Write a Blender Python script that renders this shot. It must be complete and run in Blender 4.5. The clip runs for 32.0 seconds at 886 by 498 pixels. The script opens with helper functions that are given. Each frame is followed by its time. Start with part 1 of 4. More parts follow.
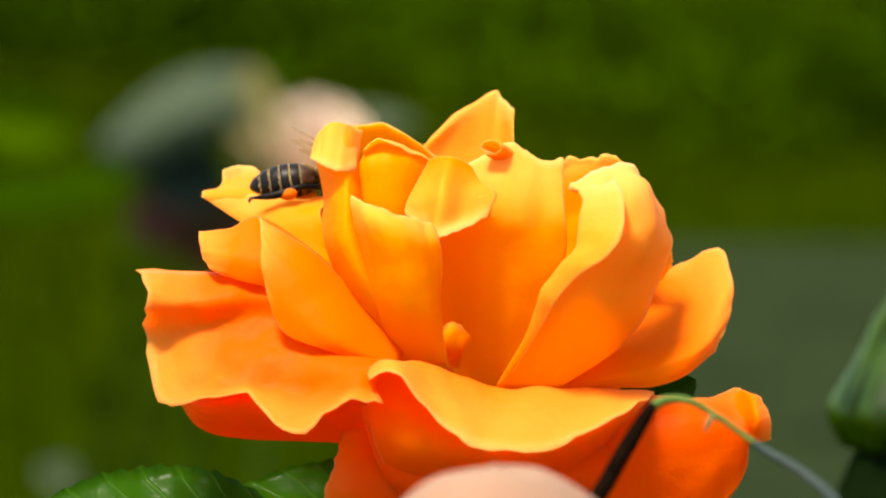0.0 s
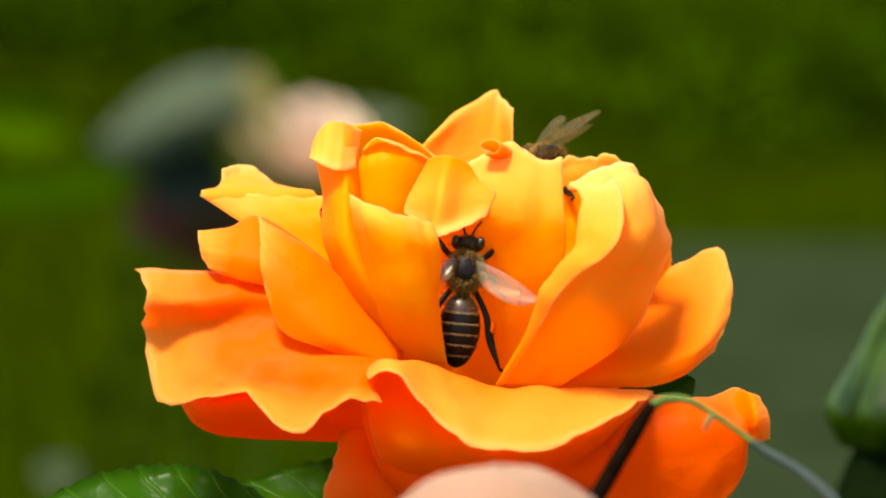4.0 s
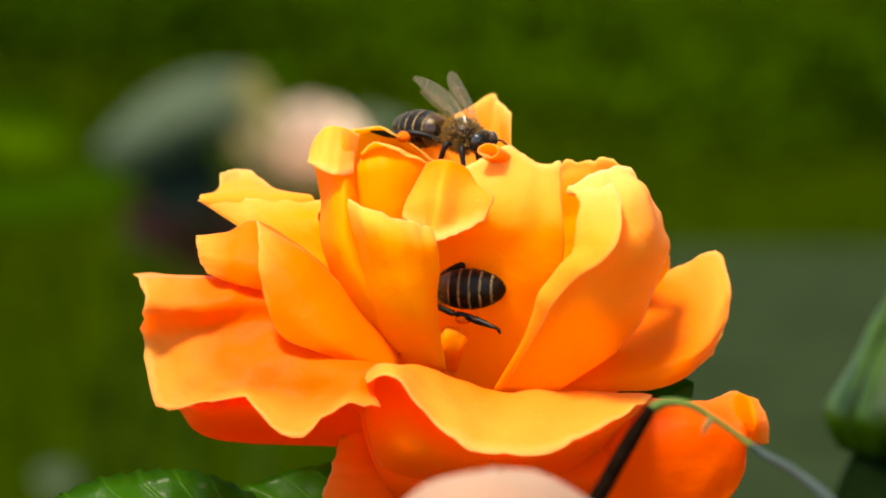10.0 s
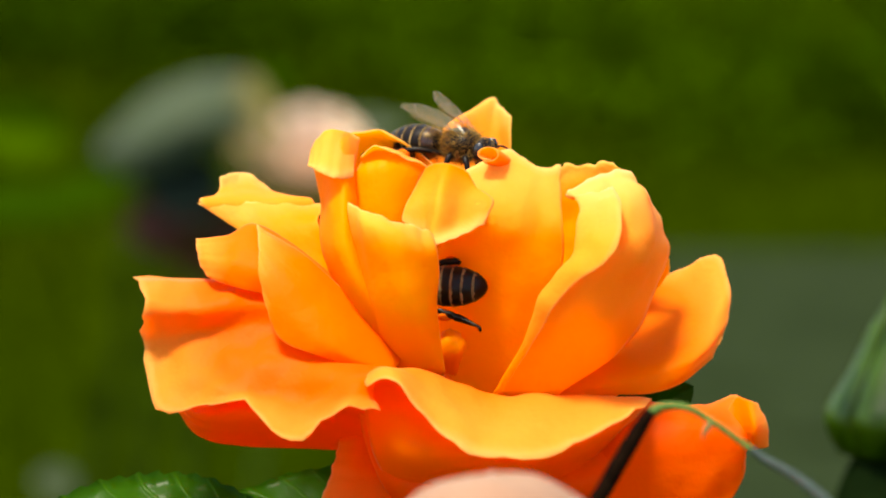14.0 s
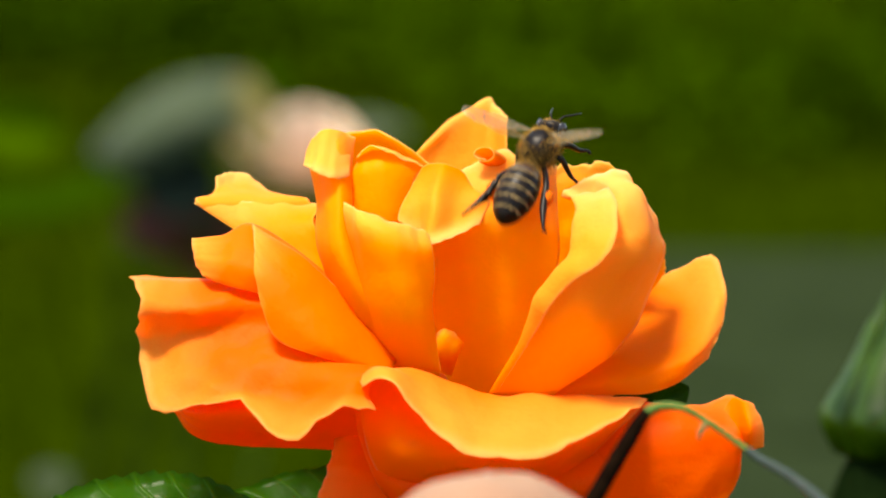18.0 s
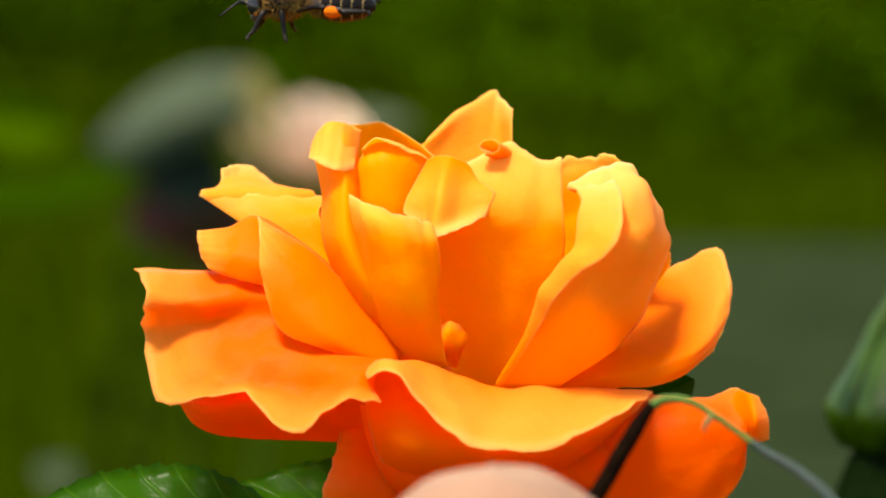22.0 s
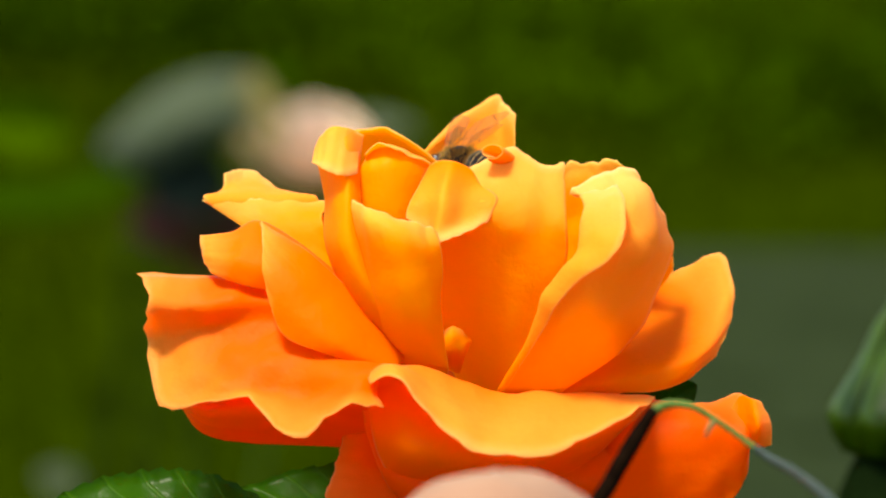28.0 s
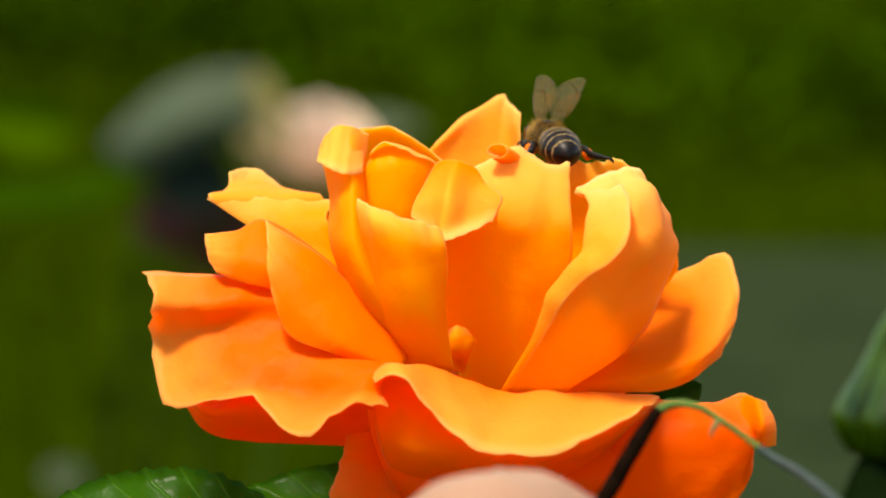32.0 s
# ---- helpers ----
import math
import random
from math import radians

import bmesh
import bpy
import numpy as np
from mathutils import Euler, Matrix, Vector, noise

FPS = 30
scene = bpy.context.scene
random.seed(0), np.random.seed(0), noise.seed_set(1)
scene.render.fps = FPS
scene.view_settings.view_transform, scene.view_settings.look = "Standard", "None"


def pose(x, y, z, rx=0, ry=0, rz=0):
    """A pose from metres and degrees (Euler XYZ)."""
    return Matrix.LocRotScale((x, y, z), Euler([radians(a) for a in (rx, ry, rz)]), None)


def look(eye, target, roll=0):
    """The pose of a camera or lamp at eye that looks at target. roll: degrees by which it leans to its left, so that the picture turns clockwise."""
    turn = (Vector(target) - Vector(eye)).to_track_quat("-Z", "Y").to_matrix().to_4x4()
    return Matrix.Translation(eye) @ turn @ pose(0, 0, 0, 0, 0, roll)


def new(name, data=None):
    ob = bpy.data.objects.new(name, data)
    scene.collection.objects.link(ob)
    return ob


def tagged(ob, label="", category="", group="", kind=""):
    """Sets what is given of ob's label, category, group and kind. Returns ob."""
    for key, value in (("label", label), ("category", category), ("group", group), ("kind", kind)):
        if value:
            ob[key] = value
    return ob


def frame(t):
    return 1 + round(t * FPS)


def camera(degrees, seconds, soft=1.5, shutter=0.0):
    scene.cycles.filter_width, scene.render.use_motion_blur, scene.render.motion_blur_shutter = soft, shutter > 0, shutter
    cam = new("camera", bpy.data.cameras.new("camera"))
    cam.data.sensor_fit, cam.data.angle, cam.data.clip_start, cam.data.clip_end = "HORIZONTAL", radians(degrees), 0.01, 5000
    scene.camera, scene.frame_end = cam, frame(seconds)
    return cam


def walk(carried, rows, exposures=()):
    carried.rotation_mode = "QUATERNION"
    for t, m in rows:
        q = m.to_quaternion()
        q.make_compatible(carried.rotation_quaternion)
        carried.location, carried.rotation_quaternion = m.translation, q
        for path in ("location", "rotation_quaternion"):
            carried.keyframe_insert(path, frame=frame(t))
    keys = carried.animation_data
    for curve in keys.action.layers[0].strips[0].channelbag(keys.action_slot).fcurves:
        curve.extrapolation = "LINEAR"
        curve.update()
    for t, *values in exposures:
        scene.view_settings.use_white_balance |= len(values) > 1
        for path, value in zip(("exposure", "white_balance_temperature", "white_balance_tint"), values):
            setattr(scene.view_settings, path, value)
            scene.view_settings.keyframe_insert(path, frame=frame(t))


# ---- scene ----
# The axes: x right, y away from the camera, z up, origin in the heart of the rose.
# It leans 12 degrees forward, because the camera looks down on the flower.
VIEW = pose(0, 0, 0.75, -12, 0, 0)

cam = camera(14.0, 32.0, soft=2.0, shutter=0.5)
cam.data.dof.use_dof = True
cam.data.dof.focus_distance = 0.379
cam.data.dof.aperture_fstop = 25.0

# seconds, turn to the left, tilt up, lean (degrees) of a camera on a soft mount
SWAY = [
    (0, -0.002, -0.019, 0.091), (0.5, -0.004, -0.019, 0.072), (1, -0.001, -0.011, 0.076), (1.5, 0.004, -0.020, -0.013),
    (2, -0.009, -0.018, 0.169), (2.5, -0.002, -0.044, 0.025), (3, -0.011, -0.041, 0.178), (3.5, -0.010, -0.033, 0.049),
    (5.5, -0.045, -0.021, 0.090), (6, -0.043, -0.006, 0.045), (6.5, -0.062, -0.010, 0.076), (7, -0.053, -0.015, 0.046),
    (7.5, -0.073, 0.025, 0.213), (8, -0.069, 0.035, 0.208), (8.5, -0.078, 0.032, 0.323), (9, -0.068, 0.039, 0.204),
    (9.5, -0.055, 0.050, 0.294), (10, -0.043, 0.037, 0.195), (10.5, -0.060, 0.020, 0.237), (11, -0.052, 0.042, 0.139),
    (11.5, -0.070, 0.049, 0.235), (12, -0.100, 0.150, 0.309), (12.5, -0.046, 0.109, 0.132), (13, -0.012, 0.109, 0.326),
    (13.5, -0.038, 0.139, -0.000), (14, -0.045, 0.092, 0.120), (14.5, -0.040, 0.077, -0.067), (16.5, -0.137, 0.202, -0.108),
    (17, -0.239, 0.224, 0.390), (17.5, -0.104, 0.177, -0.152), (18, -0.112, 0.090, 0.058), (18.5, -0.048, 0.128, -0.237),
    (19, -0.096, 0.015, 0.012), (19.5, -0.081, -0.012, -0.040), (20, -0.081, -0.000, -0.002), (20.5, -0.040, 0.076, -0.079),
    (21, -0.016, -0.014, -0.063), (21.5, -0.025, -0.041, -0.042), (22, -0.028, -0.029, 0.007), (22.5, -0.002, -0.019, 0.025),
    (23, -0.015, -0.013, -0.003), (23.5, 0.001, -0.014, -0.006), (24, 0.000, 0.000, -0.000), (24.5, 0.001, -0.014, -0.009),
    (25, 0.002, -0.032, -0.028), (25.5, -0.002, -0.037, -0.067), (27.5, 0.001, 0.034, 0.037), (28, 0.016, 0.050, -0.038),
    (28.5, 0.014, 0.037, -0.020), (29, 0.029, 0.021, -0.055), (29.5, 0.043, 0.023, -0.096), (30, 0.053, 0.003, -0.200),
    (30.5, 0.056, 0.008, -0.083), (31, 0.052, 0.046, -0.158), (31.5, 0.085, -0.033, -0.125), (32, 0.093, 0.037, -0.178),
]
walk(cam, [(t, VIEW @ pose(0, -0.3831, 0, 90 + up, lean, left)) for t, left, up, lean in SWAY],
     exposures=[(0, 1.47, 7600, 8), (18, 1.47, 7600, 8), (24, 1.37, 7600, 8), (32, 1.30, 7600, 8)])

# ---- light ----
SUN_FROM = Vector((-0.24, -0.16, 0.96)).normalized()
world = bpy.data.worlds.new("sky")
scene.world = world
world.use_nodes = True
sky = world.node_tree.nodes.new("ShaderNodeTexSky")
sky.sky_type = "NISHITA"
sky.sun_disc = False
sky.sun_elevation = math.asin(SUN_FROM.z)
sky.sun_rotation = math.atan2(SUN_FROM.x, SUN_FROM.y)
back = world.node_tree.nodes["Background"]
back.inputs["Strength"].default_value = 0.15
world.node_tree.links.new(sky.outputs[0], back.inputs["Color"])
sun = new("sun", bpy.data.lights.new("sun", "SUN"))
sun.data.energy = 3.1
sun.data.angle = radians(11.0)
sun.data.color = (1.0, 0.95, 0.86)
sun.matrix_world = look(SUN_FROM * 20, (0, 0, 0))


# ---- materials ----
class Shade:
    """A small helper round one node material."""

    def __init__(self, name):
        self.m = bpy.data.materials.new(name)
        self.m.use_nodes = True
        self.t = self.m.node_tree
        self.t.nodes.clear()
        self.out = self.t.nodes.new("ShaderNodeOutputMaterial")

    def node(self, kind, **inputs):
        n = self.t.nodes.new("ShaderNode" + kind)
        for k, v in inputs.items():
            self.put(n, k.replace("_", " "), v)
        return n

    def put(self, n, key, v):
        s = n.inputs[int(key[1:])] if key[0] == "#" else n.inputs[key]
        if isinstance(v, bpy.types.NodeSocket):
            self.t.links.new(v, s)
        else:
            s.default_value = v

    def ramp(self, fac, *stops):
        n = self.node("ValToRGB")
        self.t.links.new(fac, n.inputs[0])
        e = n.color_ramp.elements
        while len(e) < len(stops):
            e.new(0.5)
        for q, (p, c) in zip(e, stops):
            q.position, q.color = p, (*c, 1)
        return n.outputs[0]

    def noise(self, scale, detail=3.0, where=None, rough=0.55):
        n = self.node("TexNoise", Scale=scale, Detail=detail, Roughness=rough)
        if where is not None:
            self.t.links.new(where, n.inputs["Vector"])
        return n.outputs[0]

    def mix(self, fac, a, b, how="MIX"):
        n = self.t.nodes.new("ShaderNodeMix")
        n.data_type, n.blend_type = "RGBA", how
        for i, v in ((0, fac), (6, a), (7, b)):
            if isinstance(v, bpy.types.NodeSocket):
                self.t.links.new(v, n.inputs[i])
            else:
                n.inputs[i].default_value = v if i == 0 else (*v, 1)
        return n.outputs[2]

    def place(self, stretch=(1, 1, 1), kind="Object"):
        c = self.node("TexCoord")
        m = self.node("Mapping", Scale=stretch)
        self.t.links.new(c.outputs[kind], m.inputs["Vector"])
        return m.outputs[0]

    def bump(self, height, strength, distance):
        return self.node("Bump", Height=height, Strength=strength, Distance=distance).outputs[0]

    def done(self, shader):
        self.t.links.new(shader.outputs[0], self.out.inputs[0])
        return self.m


def sheet_material(name, colour, through_colour, through_part, gloss, rough, normal=None, s=None):
    """A thin living sheet (petal, leaf): scatters light back and lets part of it through."""
    d = s.node("BsdfDiffuse", Color=colour)
    tr = s.node("BsdfTranslucent", Color=through_colour)
    g = s.node("BsdfGlossy", Roughness=rough)
    if normal is not None:
        for n in (d, tr, g):
            s.put(n, "Normal", normal)
    a = s.node("MixShader", Fac=through_part)
    s.t.links.new(d.outputs[0], a.inputs[1])
    s.t.links.new(tr.outputs[0], a.inputs[2])
    fr = s.node("Fresnel", IOR=1.4)
    k = s.node("Math", **{"#1": gloss})
    k.operation = "MULTIPLY"
    s.t.links.new(fr.outputs[0], k.inputs[0])
    b = s.node("MixShader")
    s.t.links.new(k.outputs[0], b.inputs[0])
    s.t.links.new(a.outputs[0], b.inputs[1])
    s.t.links.new(g.outputs[0], b.inputs[2])
    return s.done(b)


def petal_material(name, base, middle, rim, deep, through_colour, margin, through_part=0.70):
    """Petal skin: pigment runs from base to rim, with fine long veins and faint blotches."""
    s = Shade(name)
    uv = s.place(kind="UV")
    v = s.node("SeparateXYZ", Vector=uv).outputs[1]
    wav = s.node("Math", **{"#1": 0.16})
    wav.operation = "MULTIPLY_ADD"
    s.t.links.new(s.noise(5.0, 3, uv), wav.inputs[0])
    s.t.links.new(v, wav.inputs[2])
    c = s.ramp(wav.outputs[0], (0.1, base), (0.45, middle), (0.72, middle), (1.08, rim))
    veins = s.noise(1.0, 4, s.place((46, 2.2, 1), "UV"), 0.6)
    c = s.mix(s.ramp(veins, (0.35, (0, 0, 0)), (0.8, (0.06, 0.06, 0.06))), c, deep)
    blot = s.noise(260, 4, s.place(), 0.6)
    c = s.mix(s.ramp(blot, (0.5, (0, 0, 0)), (0.8, (0.13, 0.13, 0.13))), c, deep)
    # the very margin is paler
    sep = s.node("SeparateXYZ", Vector=uv).outputs
    side = s.ramp(sep[0], (0.0, (1, 1, 1)), (0.03, (0, 0, 0)), (0.97, (0, 0, 0)), (1.0, (1, 1, 1)))
    end = s.ramp(sep[1], (0.955, (0, 0, 0)), (1.0, (1, 1, 1)))
    c = s.mix(s.mix(0.35, end, side, "LIGHTEN"), c, margin)
    fine = s.mix(0.15, s.noise(900, 3, s.place()), veins, "ADD")
    nrm = s.bump(s.mix(0.6, fine, s.noise(230, 4, s.place()), "ADD"), 0.26, 0.0005)
    glow = s.mix(0.75, c, through_colour)
    return sheet_material(name, c, glow, through_part, 0.12, 0.5, nrm, s)


def leaf_material(name, dark, light, vein, gloss=0.9, rough=0.3):
    s = Shade(name)
    uv = s.place(kind="UV")
    c = s.ramp(s.noise(120, 4, s.place()), (0.3, dark), (0.7, light))
    x, y, _ = s.node("SeparateXYZ", Vector=uv).outputs
    ax = s.node("Math", **{"#1": 0.5})
    ax.operation = "SUBTRACT"
    s.t.links.new(x, ax.inputs[0])
    ab = s.node("Math")
    ab.operation = "ABSOLUTE"
    s.t.links.new(ax.outputs[0], ab.inputs[0])
    # side veins climb from the midrib towards the margin
    q = s.node("Math", **{"#1": -0.55})
    q.operation = "MULTIPLY_ADD"
    s.t.links.new(ab.outputs[0], q.inputs[0])
    s.t.links.new(y, q.inputs[2])
    w = s.node("Math", **{"#1": 60.0})
    w.operation = "MULTIPLY"
    s.t.links.new(q.outputs[0], w.inputs[0])
    si = s.node("Math")
    si.operation = "SINE"
    s.t.links.new(w.outputs[0], si.inputs[0])
    lines = s.ramp(si.outputs[0], (0.86, (0, 0, 0)), (0.99, (1, 1, 1)))
    c = s.mix(s.ramp(lines, (0, (0, 0, 0)), (1, (0.5, 0.5, 0.5))), c, vein)
    nrm = s.bump(s.mix(0.5, lines, s.noise(700, 3, s.place()), "ADD"), 0.35, 0.0004)
    return sheet_material(name, c, s.mix(0.5, c, vein), 0.3, gloss, rough, nrm, s)


def skin(name, dark, light, scale=300, rough=0.5, bump=0.3, depth=0.0003, stretch=(1, 1, 1), metal=0.0, sheen=0.0, shine=0.5):
    """A solid surface with two scales of grain."""
    s = Shade(name)
    p = s.place(stretch)
    n1, n2 = s.noise(scale, 5, p), s.noise(scale * 0.17, 3, p)
    c = s.mix(s.ramp(n1, (0.3, (0, 0, 0)), (0.7, (1, 1, 1))), dark, light)
    c = s.mix(s.ramp(n2, (0.45, (0, 0, 0)), (0.75, (0.5, 0.5, 0.5))), c, dark)
    b = s.node("BsdfPrincipled", Base_Color=c, Roughness=rough, Metallic=metal, Normal=s.bump(n1, bump, depth))
    b.inputs["Sheen Weight"].default_value = sheen
    b.inputs["Specular IOR Level"].default_value = shine
    return s.done(b)


PETAL = petal_material("deep orange petal", (0.96, 0.23, 0.001), (0.965, 0.265, 0.003), (0.97, 0.45, 0.05), (0.95, 0.17, 0.001), (0.99, 0.31, 0.001), (0.975, 0.58, 0.14), 0.66)
OUTER = petal_material("burnt orange petal", (0.955, 0.19, 0.001), (0.96, 0.205, 0.002), (0.97, 0.40, 0.04), (0.94, 0.13, 0.001), (0.99, 0.265, 0.001), (0.97, 0.55, 0.13), 0.68)
# Redder pigment of the guard petals, with their shade put into the colour.
GUARD = petal_material("shaded red orange outer petal", (0.95, 0.17, 0.001), (0.955, 0.155, 0.001), (0.96, 0.28, 0.02), (0.92, 0.08, 0.001), (0.99, 0.26, 0.001), (0.96, 0.44, 0.08), 0.70)
APRICOT = petal_material("pale apricot petal", (0.96, 0.30, 0.002), (0.97, 0.43, 0.035), (0.975, 0.60, 0.15), (0.965, 0.37, 0.015), (0.99, 0.43, 0.003), (0.975, 0.71, 0.25), 0.60)
HEART = petal_material("golden apricot petal", (0.96, 0.35, 0.001), (0.97, 0.43, 0.008), (0.975, 0.57, 0.09), (0.96, 0.34, 0.003), (0.99, 0.54, 0.004), (0.975, 0.70, 0.21), 0.67)
PINK = petal_material("pale pink petal", (0.40, 0.24, 0.13), (0.41, 0.22, 0.14), (0.42, 0.26, 0.17), (0.37, 0.17, 0.11), (0.42, 0.22, 0.13), (0.44, 0.30, 0.20), 0.4)
BLUSH = petal_material("faded blush petal", (0.74, 0.62, 0.28), (0.78, 0.60, 0.45), (0.80, 0.64, 0.50), (0.70, 0.45, 0.35), (0.78, 0.56, 0.40), (0.80, 0.68, 0.52), 0.4)
LEAF = leaf_material("dark glossy rose leaf", (0.010, 0.042, 0.001), (0.024, 0.088, 0.002), (0.035, 0.105, 0.004), 0.10, 0.25)
LEAF_LIGHT = leaf_material("yellow green young leaf", (0.00845, 0.0275, 0), (0.0169, 0.0423, 0.000845), (0.0423, 0.0845, 0.00422), 0.0, 0.5)
LEAF_RED = leaf_material("dark red young leaf", (0.045, 0.0072, 0.0036), (0.09, 0.018, 0.0072), (0.126, 0.045, 0.018), 0.4, 0.4)
LEAF_PALE = leaf_material("pale waxy leaf underside", (0.042, 0.060, 0.030), (0.058, 0.078, 0.042), (0.072, 0.090, 0.050), 0.15, 0.5)
LEAF_OLIVE = leaf_material("yellowed olive leaf", (0.15, 0.13, 0.04), (0.22, 0.185, 0.07), (0.25, 0.21, 0.08), 0.05, 0.5)
LEAF_TEAL = leaf_material("dark blue green leaf", (0.010, 0.018, 0.012), (0.018, 0.028, 0.018), (0.025, 0.036, 0.024), 0.05, 0.5)
CANE = skin("dark green cane", (0.012, 0.026, 0.001), (0.022, 0.04, 0.002), 300, 0.8, shine=0.05)
GREEN_STEM = skin("green stem", (0.042, 0.084, 0.0105), (0.084, 0.14, 0.021), 500, 0.55, shine=0.12)
DARK_STEM = skin("dark brown stem", (0.003, 0.0016, 0.001), (0.010, 0.005, 0.0025), 600, 0.6, shine=0.0)
SEPAL = skin("green sepal", (0.003, 0.012, 0.0001), (0.040, 0.088, 0.0006), 200, 0.3, stretch=(1, 1, 0.3), shine=0.2)
GREY_STEM = skin("grey green stem", (0.0143, 0.0242, 0.0187), (0.0303, 0.0429, 0.0352), 400, 0.6, shine=0.2)
# Near-black: the shade under the bud is put into the hip's colour.
SHADED_HIP = skin("rose hip with shade in its green", (0.002, 0.005, 0.00125), (0.005, 0.0112, 0.0025), 300, 0.4, shine=0.0)
CHITIN = skin("black brown chitin", (0.0025, 0.0014, 0.0009), (0.009, 0.0045, 0.002), 1500, 0.42, 0.2, 0.00005, shine=0.14)
BROWN = skin("brown chitin", (0.0195, 0.0078, 0.0026), (0.04875, 0.0195, 0.0065), 1500, 0.35, 0.15, 0.00005)
EYE = skin("dark compound eye", (0.006, 0.005, 0.005), (0.018, 0.014, 0.012), 4000, 0.22, 0.3, 0.00002)
FUZZ = skin("tawny bee hair", (0.10, 0.045, 0.006), (0.40, 0.24, 0.06), 2500, 0.8, sheen=0.0, shine=0.08)
BAND = skin("pale tan hair band", (0.07, 0.045, 0.016), (0.24, 0.165, 0.07), 3000, 0.8, shine=0.1)
POLLEN = skin("packed orange pollen", (0.48, 0.07, 0.0016), (0.656, 0.14, 0.004), 3500, 0.85, 0.6, 0.0001, shine=0.1)


def wing_material():
    s = Shade("clear veined wing")
    v = s.node("TexVoronoi", Scale=620.0)
    v.feature = "DISTANCE_TO_EDGE"
    s.t.links.new(s.place((1, 0.4, 1)), v.inputs["Vector"])
    line = s.ramp(v.outputs[0], (0.004, (0.8, 0.8, 0.8)), (0.02, (0, 0, 0)))
    film = s.node("BsdfTransparent", Color=(0.88, 0.75, 0.50, 1))
    g = s.node("BsdfGlossy", Color=(1, 0.97, 0.9, 1), Roughness=0.34)
    d = s.node("MixShader", Fac=0.5)
    for i, kind in ((1, "BsdfTranslucent"), (2, "BsdfDiffuse")):
        s.t.links.new(s.node(kind, Color=(0.46, 0.38, 0.20, 1)).outputs[0], d.inputs[i])
    a = s.node("MixShader", Fac=0.20)
    s.t.links.new(film.outputs[0], a.inputs[1])
    s.t.links.new(d.outputs[0], a.inputs[2])
    b = s.node("MixShader", Fac=0.035)
    s.t.links.new(a.outputs[0], b.inputs[1])
    s.t.links.new(g.outputs[0], b.inputs[2])
    vein = s.node("BsdfPrincipled", Base_Color=(0.06, 0.03, 0.012, 1), Roughness=0.5)
    c = s.node("MixShader", Fac=line)
    s.t.links.new(b.outputs[0], c.inputs[1])
    s.t.links.new(vein.outputs[0], c.inputs[2])
    return s.done(c)


WING = wing_material()


def ground_material():
    s = Shade("lawn soil with shade in its green")
    p = s.place()
    # Far darker than real turf: the garden's shade is put into these greens.
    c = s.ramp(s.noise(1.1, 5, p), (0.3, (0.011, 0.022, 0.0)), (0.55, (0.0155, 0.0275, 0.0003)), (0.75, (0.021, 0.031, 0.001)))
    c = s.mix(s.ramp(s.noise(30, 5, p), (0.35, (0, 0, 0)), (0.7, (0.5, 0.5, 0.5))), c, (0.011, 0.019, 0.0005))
    return s.done(s.node("BsdfPrincipled", Base_Color=c, Roughness=0.95, Specular_IOR_Level=0.0, Normal=s.bump(s.noise(60, 5, p), 0.6, 0.02)))


GROUND = ground_material()
# The grass colour likewise holds the shade over the lawn.
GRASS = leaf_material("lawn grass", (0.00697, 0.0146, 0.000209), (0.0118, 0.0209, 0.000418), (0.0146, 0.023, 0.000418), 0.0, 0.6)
HEDGE = leaf_material("dark hedge leaf", (0.0334, 0.0777, 0), (0.0629, 0.122, 0.000926), (0.0777, 0.139, 0.00186), 0.0, 0.6)
# Base colour far darker than real stone, leaning to green.
STONE = skin("dark grey green path stone", (0.0084, 0.0150, 0.0038), (0.0143, 0.0232, 0.0070), 18, 0.9, 0.5, 0.004, shine=0.05)


# ---- building helpers ----
def mesh(name, verts, faces, material, uvs=None, smooth=True):
    me = bpy.data.meshes.new(name)
    me.from_pydata([tuple(v) for v in verts], [], faces)
    me.materials.append(material)
    if smooth:
        me.polygons.foreach_set("use_smooth", [True] * len(me.polygons))
    if uvs is not None:
        layer = me.uv_layers.new(name="UVMap").data
        for l in me.loops:
            layer[l.index].uv = uvs[l.vertex_index]
    me.update()
    return me


def part(name, data, parent, label="", m=None):
    ob = new(name, data)
    ob.parent = parent
    if m is not None:
        ob.matrix_basis = m
    if label:
        ob["label"] = label
    return ob


def thing(name, m, label, category, group=""):
    ob = new(name)
    ob.empty_display_size = 0.005
    ob.matrix_basis = m
    return tagged(ob, label, category, group)


def catmull(p, t):
    """A smooth curve through the points p, t from 0 to 1."""
    n = len(p) - 1
    x = min(max(t, 0.0), 1.0) * n
    i = min(int(x), n - 1)
    f = x - i
    a = p[i - 1] if i else p[0] * 2 - p[1]
    d = p[i + 2] if i + 2 <= n else p[n] * 2 - p[n - 1]
    b, c = p[i], p[i + 1]
    return 0.5 * (2 * b + (c - a) * f + (2 * a - 5 * b + 4 * c - d) * f * f + (3 * b - a - 3 * c + d) * f ** 3)


